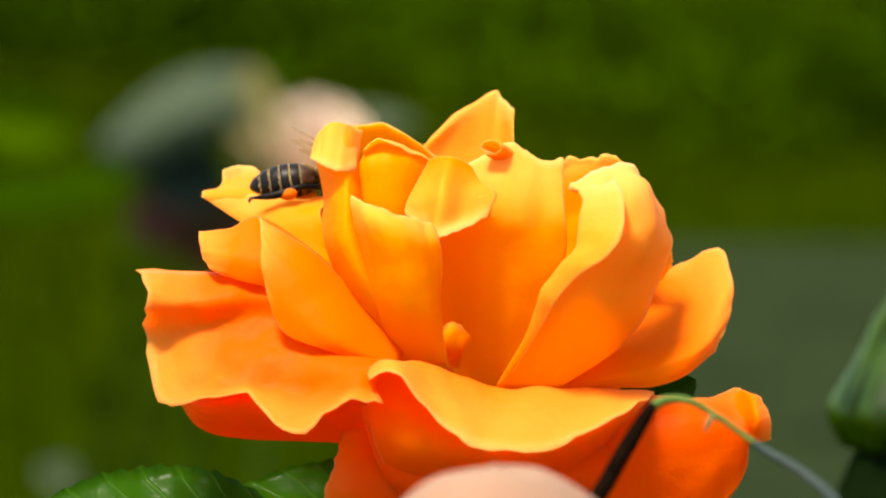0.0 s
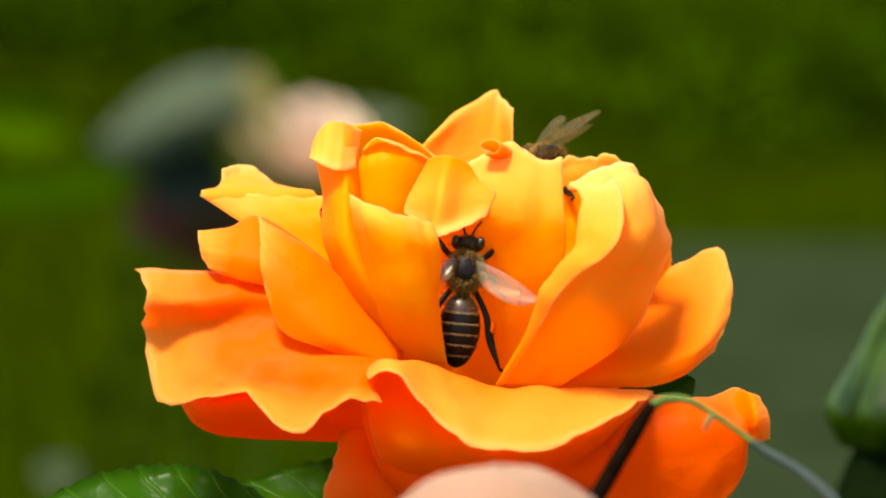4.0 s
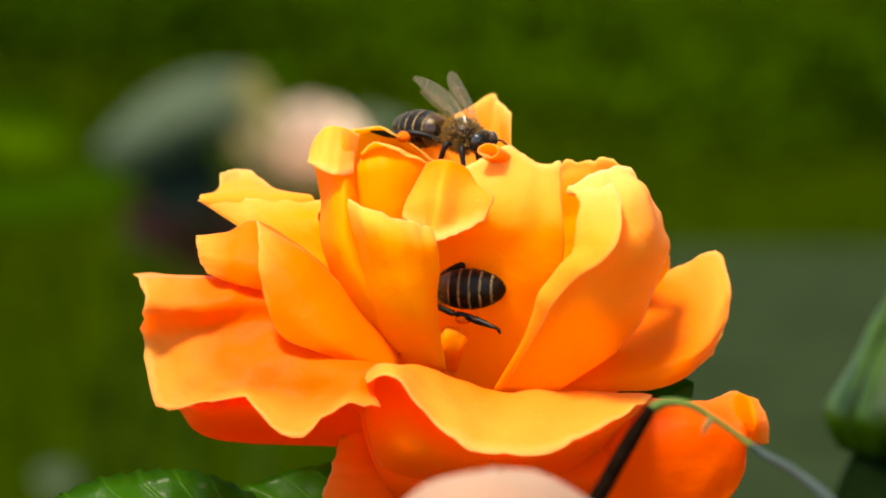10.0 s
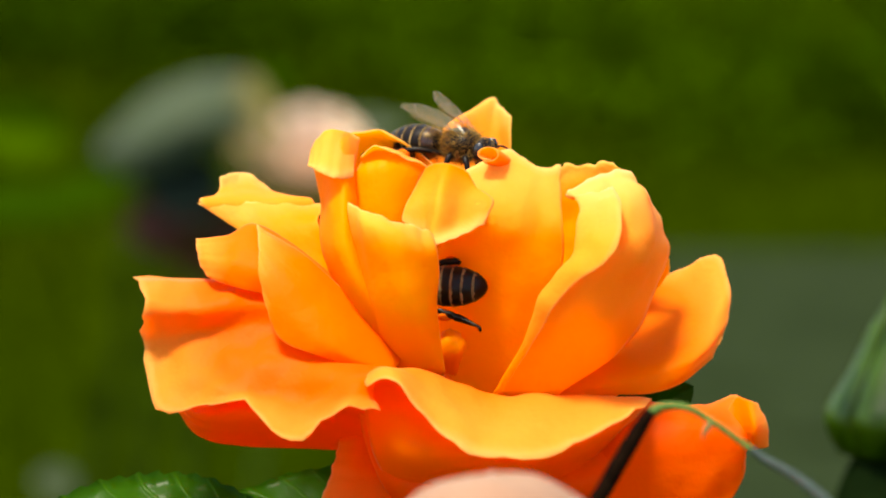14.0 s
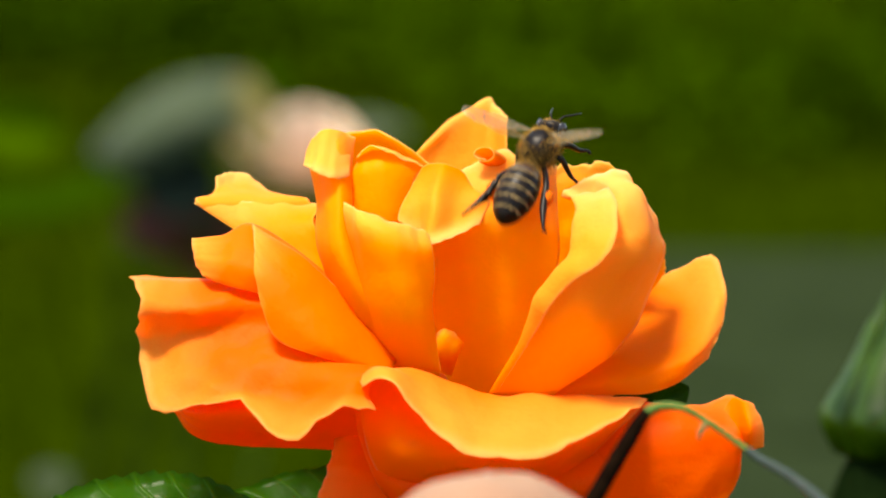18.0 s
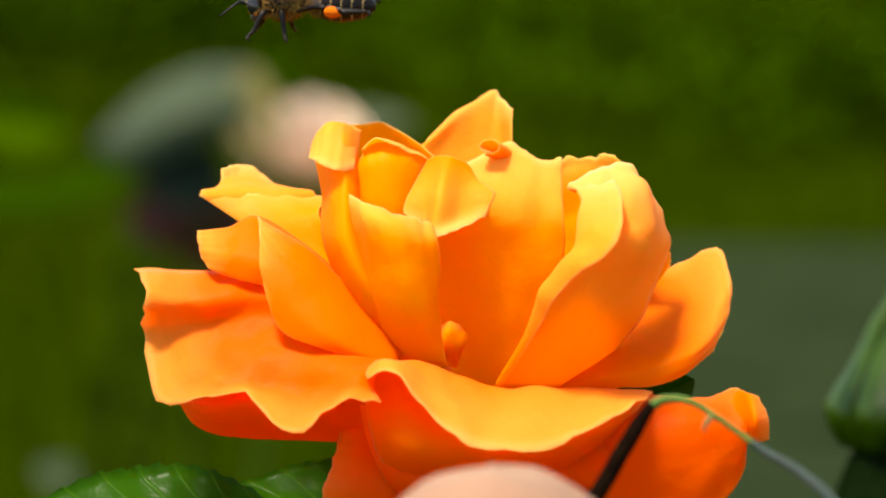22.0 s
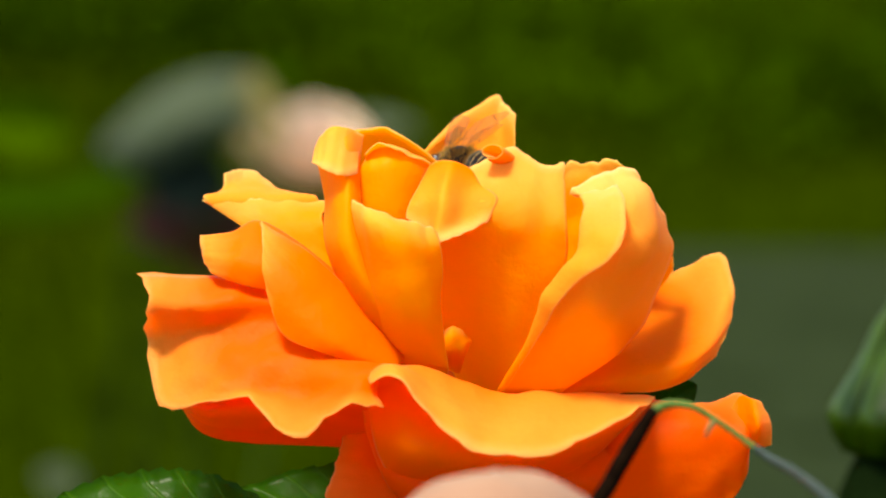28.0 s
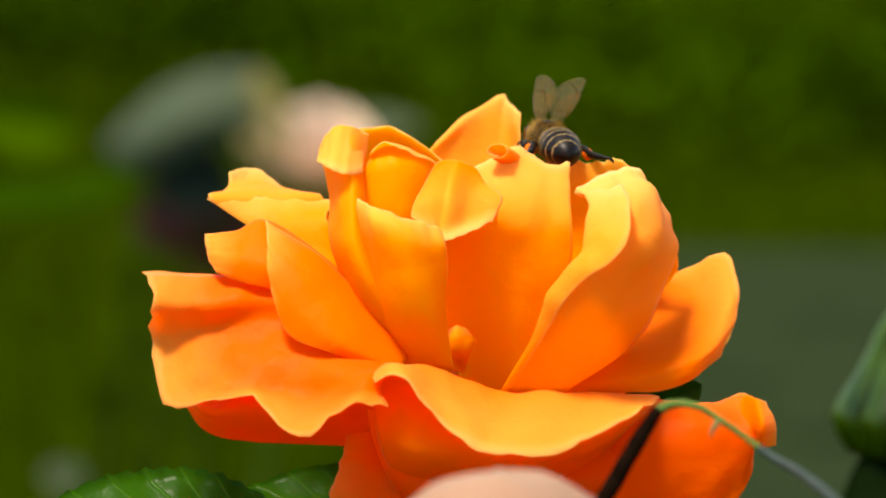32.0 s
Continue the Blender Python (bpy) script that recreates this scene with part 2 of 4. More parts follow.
def sheet(name, net, material, thick=0.00026, ruffle=0.0, pleat=0.0, nu=30, nv=34, seed=0):
    """A smooth thin sheet through a coarse net (millimetres): rows run from base to rim."""
    rows = [[Vector(p) for p in r] for r in net]
    cols = []
    for j in range(nu + 1):
        spine = [catmull(r, j / nu) for r in rows]
        cols.append([catmull(spine, i / nv) for i in range(nv + 1)])
    g = [[cols[j][i] for j in range(nu + 1)] for i in range(nv + 1)]

    def normal(i, j):
        a = g[min(i + 1, nv)][j] - g[max(i - 1, 0)][j]
        b = g[i][min(j + 1, nu)] - g[i][max(j - 1, 0)]
        n = b.cross(a)
        return n.normalized() if n.length > 1e-9 else Vector((0, -1, 0))

    top, low, uvs = [], [], []
    for i in range(nv + 1):
        v = i / nv
        for j in range(nu + 1):
            n = normal(i, j)
            p = g[i][j].copy()
            w = noise.noise(p * 0.12 + Vector((seed * 7.3, 0, 0))) * 0.4 + noise.noise(p * 0.33 + Vector((0, 0, seed * 5.7))) * 0.14 * (0.3 + v) + noise.noise(p * 0.4 + Vector((0, seed * 3.1, 0))) * (0.10 + ruffle) * v
            w += pleat * v * (0.7 * math.sin(j / nu * 21 + seed * 2.1 + 1.5 * v) + 0.5 * math.sin(j / nu * 37 + seed) * v)
            e = (noise.noise(p * 0.9 + Vector((0, 0, seed))) * (0.12 + ruffle * 0.5) + noise.noise(p * 2.1 + Vector((seed, 0, 0))) * 0.09) * v ** 6
            p += n * w + (g[nv][j] - g[nv - 2][j]).normalized() * 1.6 * e
            edge = min(j, nu - j, nv - i) / 3.0
            h = thick * 1000 * 0.5 * (0.35 + 0.65 * min(1.0, edge)) 
            top.append(p + n * h)
            low.append(p - n * h)
            uvs.append((j / nu, v))
    k = nu + 1
    N = k * (nv + 1)
    faces = []
    for i in range(nv):
        for j in range(nu):
            a = i * k + j
            faces.append((a, a + 1, a + k + 1, a + k))
            faces.append((N + a, N + a + k, N + a + k + 1, N + a + 1))
    ring = [j for j in range(k)] + [i * k + nu for i in range(1, nv + 1)] + [nv * k + j for j in range(nu - 1, -1, -1)] + [i * k for i in range(nv - 1, 0, -1)]
    for a, b in zip(ring, ring[1:] + ring[:1]):
        faces.append((a, N + a, N + b, b))
    verts = [v * 0.001 for v in top + low]
    return mesh(name, verts, faces, material, uvs + uvs)


def tube(name, path, radii, material, sides=10, steps=24, lumps=0.0):
    """A tapered round stalk along a smooth path (millimetres)."""
    pts = [Vector(p) for p in path]
    rad = [Vector((r, 0, 0)) for r in radii]
    verts, faces, uvs = [], [], []
    for i in range(steps + 1):
        t = i / steps
        c = catmull(pts, t)
        d = (catmull(pts, min(t + 0.01, 1)) - catmull(pts, max(t - 0.01, 0))).normalized()
        a = d.cross(Vector((0.3, 0.9, 0.2))).normalized()
        b = d.cross(a)
        r = catmull(rad, t).x
        for k in range(sides):
            q = 2 * math.pi * k / sides
            o = a * math.cos(q) + b * math.sin(q)
            verts.append((c + o * r * (1 + lumps * noise.noise(c * 0.6 + o))) * 0.001)
            uvs.append((k / sides, t))
    for i in range(steps):
        for k in range(sides):
            j = (k + 1) % sides
            faces.append((i * sides + k, i * sides + j, (i + 1) * sides + j, (i + 1) * sides + k))
    faces.append(tuple(range(sides))[::-1])
    faces.append(tuple(steps * sides + k for k in range(sides)))
    return mesh(name, verts, faces, material, uvs)


def blob(name, size, material, rings=18, sides=24, profile=None, lumps=0.0, rough=1.0):
    """A rounded solid along y (millimetres). profile(v) scales the section, v from -1 (rear) to 1 (front)."""
    verts, faces, uvs = [], [], []
    for i in range(rings + 1):
        v = -math.cos(math.pi * i / rings)
        r = math.sqrt(max(0.0, 1 - v * v)) * (profile(v) if profile else 1.0)
        for k in range(sides):
            q = 2 * math.pi * k / sides
            p = Vector((math.cos(q) * r * size[0], v * size[1], math.sin(q) * r * size[2]))
            p *= 1 + lumps * noise.noise(p * rough)
            verts.append(p * 0.001)
            uvs.append((k / sides, i / rings))
    for i in range(rings):
        for k in range(sides):
            j = (k + 1) % sides
            faces.append((i * sides + k, (i + 1) * sides + k, (i + 1) * sides + j, i * sides + j))
    return mesh(name, verts, faces, material, uvs)


def leaf_mesh(name, length, width, material, bend=0.15, fold=0.25, teeth=22, wave=0.0, seed=0):
    """A rose leaf along +y from its base, teeth along the margin, folded along the midrib (millimetres)."""
    nv, nh = teeth * 3, 8
    verts, uvs = [], []
    for i in range(nv + 1):
        v = i / nv
        half = width * 0.5 * (math.sin(math.pi * min(1, v ** 0.8)) ** 0.75)
        saw = 1 + 0.07 * (1 - (v * teeth) % 1.0) * (0 if v > 0.97 else 1)
        for j in range(-nh, nh + 1):
            u = j / nh
            x = half * u * (saw if abs(j) == nh else 1)
            z = abs(x) * fold - bend * length * v * v + wave * math.sin(v * 9 + u * 2 + seed)
            z += 0.35 * noise.noise(Vector((x * 0.3, v * length * 0.3, seed)))
            z -= 0.25 * math.exp(-(u / 0.12) ** 2)
            verts.append((x, v * length, z))
            uvs.append((0.5 + u / 2, v))
    k = 2 * nh + 1
    n = len(verts)
    faces = []
    for i in range(nv):
        for j in range(k - 1):
            a = i * k + j
            faces.append((a, a + 1, a + k + 1, a + k))
            faces.append((n + a, n + a + k, n + a + k + 1, n + a + 1))
    for i in range(nv):
        for j in (0, k - 1):
            a = i * k + j
            faces.append((a, a + k, n + a + k, n + a))
    verts = verts + [(x, y, z - 0.25) for x, y, z in verts]
    return mesh(name, [Vector(v) * 0.001 for v in verts], faces, material, uvs + uvs)


def basis(at, forward, up):
    """A pose in the view frame (millimetres): local y along forward, local z towards up."""
    y = Vector(forward).normalized()
    x = y.cross(Vector(up)).normalized()
    z = x.cross(y)
    m = Matrix((x, y, z)).transposed().to_4x4()
    m.translation = Vector(at) * 0.001
    return VIEW @ m


# ---- ground, path, hedge ----
def ground():
    n = 60
    verts, faces = [], []
    for i in range(n + 1):
        for j in range(n + 1):
            u, v = (i / n * 2 - 1), (j / n * 2 - 1)
            x, y = 400 * u ** 5 + 8 * u, 400 * v ** 5 + 8 * v
            verts.append((x, y + 3, 0.02 * noise.noise(Vector((x * 0.6, y * 0.6, 0)))))
    for i in range(n):
        for j in range(n):
            a = i * (n + 1) + j
            faces.append((a, a + n + 1, a + n + 2, a + 1))
    tagged(new("ground", mesh("ground", verts, faces, GROUND)), "green garden lawn with shade in its colour", "ground", kind="structure")


def grass():
    rnd = random.Random(3)
    verts, faces, uvs = [], [], []
    for _ in range(36000):
        x, y = rnd.uniform(-2.6, 2.6), rnd.uniform(0.9, 6.2)
        if x > 0.11 and 1.99 < y < 3.43:
            continue
        h, a, l = rnd.uniform(0.012, 0.03), rnd.uniform(0, 6.28), rnd.uniform(0.004, 0.025)
        w = 0.004
        c, s = math.cos(a), math.sin(a)
        k = len(verts)
        verts += [(x - c * w, y - s * w, 0), (x + c * w, y + s * w, 0), (x + c * w * .6 - s * l * .4, y + s * w * .6 + c * l * .4, h * .6),
                  (x - c * w * .6 - s * l * .4, y - s * w * .6 + c * l * .4, h * .6), (x - s * l, y + c * l, h)]
        faces += [(k, k + 1, k + 2, k + 3), (k + 3, k + 2, k + 4)]
        uvs += [(0, 0), (1, 0), (1, .6), (0, .6), (.5, 1)]
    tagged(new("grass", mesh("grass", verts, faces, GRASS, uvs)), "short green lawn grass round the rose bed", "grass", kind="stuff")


def hedge():
    rnd = random.Random(5)
    verts, faces, uvs = [], [], []
    for _ in range(75000):
        x = rnd.uniform(-1.9, 1.9)
        z = 1.6 * rnd.random()
        y = 4.75 - 0.75 * min(1.0, max(0.0, (x + 0.25) / 0.6)) + 0.07 * noise.noise(Vector((x * 1.7, z * 1.7, 2))) + rnd.uniform(0, 0.9) + 0.05 * z
        p = Vector((x, y, z))
        d = Vector((rnd.gauss(0, 1), rnd.gauss(-0.6, 1), rnd.gauss(0.2, 1))).normalized()
        e = d.orthogonal().normalized()
        L = rnd.uniform(0.016, 0.034)
        k = len(verts)
        verts += [p, p + d * L * .5 + e * L * .28, p + d * L, p + d * L * .5 - e * L * .28]
        faces += [(k, k + 1, k + 2, k + 3)]
        uvs += [(.5, 0), (1, .5), (.5, 1), (0, .5)]
    tagged(new("hedge", mesh("hedge", verts, faces, HEDGE, uvs)), "dark shaded hedge behind the lawn", "hedge", kind="stuff")


def path():
    bed = [(0.12, 2.0, 0.027), (3.4, 2.0, 0.027), (3.4, 3.42, 0.027), (0.12, 3.42, 0.027)]
    bed += [(x, y, -0.05) for x, y, z in bed]
    faces = [(0, 1, 2, 3), (4, 5, 1, 0), (5, 6, 2, 1), (6, 7, 3, 2), (7, 4, 0, 3)]
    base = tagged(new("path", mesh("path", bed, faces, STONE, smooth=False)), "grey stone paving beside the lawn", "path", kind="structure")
    rnd = random.Random(8)
    bm = bmesh.new()
    bmesh.ops.create_cube(bm, size=1, matrix=Matrix.Diagonal((0.29, 0.19, 0.04, 1)))
    bmesh.ops.bevel(bm, geom=bm.edges[:], offset=0.012, segments=2, affect="EDGES", profile=0.6)
    me = bpy.data.meshes.new("slab")
    bm.to_mesh(me)
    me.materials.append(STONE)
    for i in range(11):
        for j in range(7):
            m = pose(0.28 + i * 0.305 + (0.15 if j % 2 else 0), 2.11 + j * 0.2, 0.012 + rnd.uniform(-.004, .004), 0, 0, rnd.uniform(-1.5, 1.5))
            part("slab", me, base, m=m)


ground()
grass()
hedge()
path()


# ---- the orange rose ----
BASE = Vector((2.5, 0.5, -31.0))
rose = thing("rose", VIEW @ Matrix.Translation(BASE * 0.001), "fully open apricot orange rose with wavy petals", "rose")
count = [0]


def petal(flower, net, base=None, ruffle=0.08, pleat=0.14, skin_of=PETAL):
    """base: the two ends of a straight first row, where the petal grows from the flower."""
    count[0] += 1
    if base:
        n = len(net[0]) - 1
        net = [[Vector(base[0]).lerp(Vector(base[1]), k / n) for k in range(n + 1)]] + net
    moved = [[Vector(p) - BASE for p in r] for r in net]
    part("petal", sheet("petal", moved, skin_of, ruffle=ruffle, pleat=pleat, nu=40, nv=40, seed=count[0]), flower)


def orange_rose():
    petal(rose, [
        [(-0.6, 9, 0.7), (1.3, 11, 0.7), (4.1, 12, 0.7), (6.0, 11, 0.7), (7.4, 9, 0.7)],
        [(-2.4, 11, 9.6), (-0.2, 14, 10.0), (4.1, 15, 10.3), (6.4, 14.5, 10.5), (7.7, 11, 10.9)],
        [(-1.7, 13, 11.4), (1.6, 15, 14.3), (5.1, 16.5, 16.2), (6.4, 16, 15.2), (7.6, 12.5, 14.0)],
        [(-1.4, 13.5, 11.9), (2.0, 16, 14.8), (5.8, 17.5, 17.4), (6.6, 16.5, 16.5), (7.6, 13, 15.2)]], base=((1.0, 4, -12.4), (5.8, 4, -12.4)), skin_of=APRICOT, pleat=0.04)
    petal(rose, [
        [(-5.1, 2.0, -12.0), (-3.3, 2.0, -12.6), (-1.4, 2.0, -12.9), (0.4, 2.0, -12.9)],
        [(-8.8, 6.0, -2.4), (-5.8, 8.0, -2.4), (-2.7, 9.0, -2.4), (1.0, 9.0, -1.8)],
        [(-11.2, 5.0, 6.7), (-7.6, 9.0, 7.4), (-3.9, 10.0, 6.8), (0.4, 8.0, 5.0)],
        [(-11.8, 4.0, 12.2), (-8.8, 8.0, 12.6), (-5.2, 9.0, 12.3), (-0.2, 7.0, 8.6)],
        [(-11.1, 3.0, 13.0), (-8.2, 7.0, 13.2), (-5.6, 7.0, 13.0), (0.4, 6.0, 9.1)]], skin_of=HEART, pleat=0.04)
    petal(rose, [
        [(-9.4, -4, -6.2), (-8.1, -7, -6.1), (-7.0, -8.5, -6.1), (-6.1, -8.5, -6.1), (-5.3, -7, -6.1)],
        [(-12.4, -3, 0.7), (-10.9, -7.5, 0.6), (-9.7, -9, 0.6), (-8.7, -8, 0.6), (-7.8, -6, 0.6)],
        [(-12.8, -2, 6.0), (-11.7, -5, 6.5), (-10.6, -6.5, 6.8), (-9.7, -6, 7.3), (-8.9, -3, 7.7)],
        [(-13.7, 0, 10.7), (-12.7, -1, 12.1), (-11.4, -1.5, 13.1), (-10.1, -1, 13.1), (-8.8, 1.5, 12.6)],
        [(-13.9, -4.5, 9.5), (-13.2, -6, 8.9), (-12.2, -7.2, 8.4), (-10.6, -7.3, 7.9), (-9.1, -5, 8.3)]], base=((-5.6, -3, -11.8), (-2.6, -6, -12.3)), ruffle=0.2, pleat=0.06, skin_of=HEART)
    petal(rose, [
        [(-8.5, -3, 1.2), (-6.8, -4, 0.9), (-5.0, -4, 0.9), (-3.5, -3, 1.3)],
        [(-9.7, -3, 4.9), (-7.6, -4.6, 4.2), (-5.0, -4.9, 3.6), (-3.1, -3.5, 3.7)],
        [(-9.4, -2.5, 7.9), (-7.4, -4.2, 8.6), (-5.0, -4.4, 8.8), (-2.3, -2.4, 7.8)],
        [(-8.4, -1.5, 9.9), (-7.0, -2.4, 10.9), (-4.4, -2.6, 10.8), (-1.3, -0.5, 9.1)],
        [(-8.2, -3.2, 10.2), (-6.9, -4.4, 11.2), (-4.6, -4.2, 10.7), (-1.2, -1.2, 9.2)]], ruffle=0.12, pleat=0.06, skin_of=HEART)
    petal(rose, [
        [(-7.6, -5, -7.0), (-5.4, -11, -6.9), (-3.1, -13, -6.9), (-1.4, -12.5, -6.9), (-0.2, -10.5, -6.4)],
        [(-9.2, -6, -1.7), (-6.7, -12, -1.4), (-4.2, -14, -1.4), (-2.0, -13, -1.4), (-0.3, -11, -1.1)],
        [(-9.7, -6, 3.0), (-7.7, -12, 2.7), (-4.9, -13.8, 1.9), (-2.7, -13, 1.2), (-0.6, -11, 0.9)],
        [(-9.8, -4.5, 6.0), (-8.1, -10, 4.6), (-5.0, -11, 3.3), (-2.9, -10.5, 2.7), (-0.9, -8.5, 2.3)]], base=((-4.7, -6, -11.8), (0.5, -9, -12.2)), ruffle=0.2, pleat=0.12, skin_of=HEART)
    petal(rose, [
        [(0.1, 4, -9.6), (1.9, 2, -10.2), (4.0, -0.5, -10.4), (6.3, -2, -10.4), (8.4, -2.5, -9.8), (10.2, -3, -8.9)],
        [(-0.8, 2.5, -1.8), (1.6, -1, -1.7), (4.2, -3.5, -1.7), (7.2, -4.5, -1.7), (10.1, -5, -1.7), (12.8, -5, -1.1)],
        [(-1.1, -2, 3.0), (0.9, -5.5, 3.6), (3.9, -6.5, 4.2), (7.1, -6, 4.2), (10.1, -5, 4.2), (12.8, -4.5, 3.9)],
        [(-0.8, 0, 6.7), (1.0, -2, 8.1), (4.1, -2, 9.7), (7.3, 0, 11.1), (10.4, -1, 9.2), (12.8, 0, 9.4)]], base=((1.9, 1.5, -15.0), (8.4, -2, -14.9)), ruffle=0.2, pleat=0.06, skin_of=HEART)
    petal(rose, [
        [(-1.6, -2, 9.3), (-0.5, -3.2, 9.7), (0.9, -4.2, 9.7), (2.3, -3.8, 9.2), (3.2, -3.4, 8.6)],
        [(-2.6, -3.5, 7.5), (-0.9, -5, 7.6), (0.2, -6.8, 7.2), (2.2, -5.4, 7.0), (4.0, -4.2, 7.1)],
        [(-3.6, -5, 5.4), (-1.7, -6.2, 5.1), (-0.2, -8.6, 4.6), (2.2, -6.6, 4.8), (5.6, -5.4, 5.7)],
        [(-4.0, -6, 3.8), (-1.9, -7, 3.0), (-0.6, -9.2, 2.2), (2.0, -7.6, 2.9), (5.0, -6.4, 4.1)],
        [(-3.7, -6.3, 3.4), (-1.7, -7.3, 2.4), (-0.5, -10, 1.1), (2.0, -8.8, 1.9), (4.5, -7, 3.0)]], ruffle=0.15, pleat=0.04, skin_of=APRICOT)
    # the rim of the middle petal rolls up into a small scroll
    scroll = [[Vector((4.9 + 2.9 * u + 1.2 * r * math.cos(q), -4.2 + 5.5 * u, 10.55 - 1.1 * u + 0.75 * r * math.sin(q)))
               for u in (0.0, 0.35, 0.7, 1.1) for q, r in ((-1.9 + 0.85 * k, 1.0 - 0.045 * k - 0.35 * u),)] for k in range(9)]
    petal(rose, scroll, ruffle=0.02, pleat=0.0, skin_of=APRICOT)
    petal(rose, [
        [(6.3, -1.0, -14.9), (7.5, -1.0, -15.2), (8.7, -1.0, -15.2), (9.9, -1.0, -14.9)],
        [(10.3, 3.0, -7.2), (12.2, 3.0, -7.2), (14.9, 3.0, -7.2), (17.9, 2.0, -6.6)],
        [(12.5, 5.0, 0.7), (13.7, 4.0, 0.7), (16.7, 3.0, 0.7), (20.8, 1.0, 1.3)],
        [(11.2, 5.0, 7.4), (13.4, 5.0, 7.4), (16.7, 4.0, 7.9), (20.8, 0.0, 6.7)],
        [(10.6, 5.0, 8.7), (13.1, 5.0, 9.5), (16.1, 4.0, 9.8), (18.2, 2.0, 10.0)]], ruffle=0.45, skin_of=HEART, pleat=0.04)
    petal(rose, [
        [(6.1, -9.5, -14.6), (5.5, -9, -14.6), (8.0, -7.5, -14.6), (11.0, -4, -14.8), (14.8, 0, -14.6)],
        [(9.7, -13, -8.8), (8.8, -12, -8.7), (11.7, -11, -8.8), (15.6, -8, -8.9), (20.7, -1, -8.0)],
        [(12.4, -16, -4.2), (10.6, -14, -3.7), (14.3, -13, -4.0), (18.5, -9.5, -3.9), (23.2, 0, -2.9)],
        [(17.5, -18, 0.1), (13.5, -14.5, 0.1), (16.6, -13, 0.6), (20.7, -11, 0.6), (24.4, 0, 0.3)],
        [(18.6, -13.5, 4.9), (14.5, -10.5, 5.0), (17.4, -8.5, 5.6), (21.0, -7, 5.7), (23.8, 1, 3.1)],
        [(18.0, -8, 7.0), (13.5, -6, 6.3), (16.9, -4, 8.2), (19.6, -2.5, 8.5), (22.0, 1, 6.4)]], ruffle=0.6, pleat=0.14, skin_of=APRICOT)
    petal(rose, [
        [(19.8, 4.0, -4.8), (21.0, 4.0, -4.8), (22.2, 4.0, -4.8)],
        [(22.1, 3.0, -2.4), (22.7, 3.0, -3.0), (23.3, 3.0, -3.6)],
        [(23.6, 2.0, -0.7), (24.0, 2.0, -1.5), (24.1, 2.0, -2.4)],
        [(24.2, 2.0, 0.5), (24.5, 2.0, -0.7), (24.4, 2.0, -2.0)]], skin_of=HEART)
    petal(rose, [
        [(10.0, 0.0, -13.7), (10.5, -1.0, -14.3), (11.4, -2.0, -14.7), (12.9, -3.0, -14.7)],
        [(18.6, 4.0, -7.2), (19.6, 0.0, -10.1), (18.7, -5.0, -13.0), (18.1, -5.0, -14.7)],
        [(21.8, 8.0, -3.6), (24.6, 4.0, -6.6), (24.0, -5.0, -11.2), (22.2, -6.0, -14.5)],
        [(23.5, 10.0, -3.0), (27.6, 7.0, -4.2), (27.9, -3.0, -9.5), (25.9, -5.0, -13.2)],
        [(24.4, 11.0, -2.4), (30.2, 9.0, -0.2), (30.9, 3.0, -6.0), (28.9, -2.0, -10.8)]])
    petal(rose, [
        [(-7.0, -12, -20.3), (-3.9, -15, -20.5), (0.9, -16, -20.9), (5.5, -16, -21.5), (9.5, -16, -21.2), (14.2, -14, -20.2), (17.9, -10, -19.2)],
        [(-7.8, -12, -13.9), (-4.9, -12, -13.4), (0.3, -11.5, -14.5), (5.6, -11, -16.0), (10.3, -11, -16.1), (15.5, -10, -15.7), (21.5, -8, -15.7)],
        [(-8.1, -13, -12.4), (-5.3, -14, -11.2), (-0.8, -12.5, -12.4), (4.4, -11, -14.5), (9.7, -11, -14.9), (16.1, -10.5, -14.6), (21.9, -8.5, -15.2)],
        [(-7.6, -17, -13.2), (-4.5, -19, -12.5), (-1.1, -20, -17.3), (3.7, -22, -19.9), (9.7, -22.5, -20.3), (15.2, -19, -18.2), (20.9, -13, -15.8)]], base=((-2.9, -5, -28.1), (8.6, -5, -28.1)), ruffle=0.35, pleat=0.10)
    petal(rose, [
        [(10.4, -5.0, -27.2), (12.2, -5.0, -29.0), (15.2, -5.0, -30.1), (18.7, -5.0, -30.7)],
        [(16.2, -9.0, -19.9), (20.2, -10.0, -21.6), (24.9, -10.0, -25.1), (26.1, -9.0, -28.1)],
        [(18.6, -8.0, -16.4), (23.7, -10.0, -18.1), (29.0, -10.0, -21.0), (29.2, -9.0, -26.3)],
        [(20.5, -5.0, -15.3), (26.0, -7.0, -16.0), (31.1, -10.0, -18.6), (31.3, -9.0, -23.5)],
        [(21.7, -4.0, -15.1), (27.1, -4.0, -15.9), (30.9, -6.0, -14.9), (31.8, -8.0, -20.8)]], ruffle=0.2, skin_of=GUARD)
    petal(rose, [
        [(29.7, -8.0, -16.4), (30.2, -9.0, -18.7), (30.8, -9.0, -21.0)],
        [(30.9, -7.0, -14.9), (31.4, -10.0, -17.8), (31.9, -9.0, -20.4)],
        [(32.0, -9.0, -15.2), (32.4, -12.0, -17.7), (32.3, -10.0, -20.4)],
        [(33.0, -8.0, -15.6), (33.9, -9.0, -17.6), (33.9, -8.0, -20.0)]], pleat=0.02)
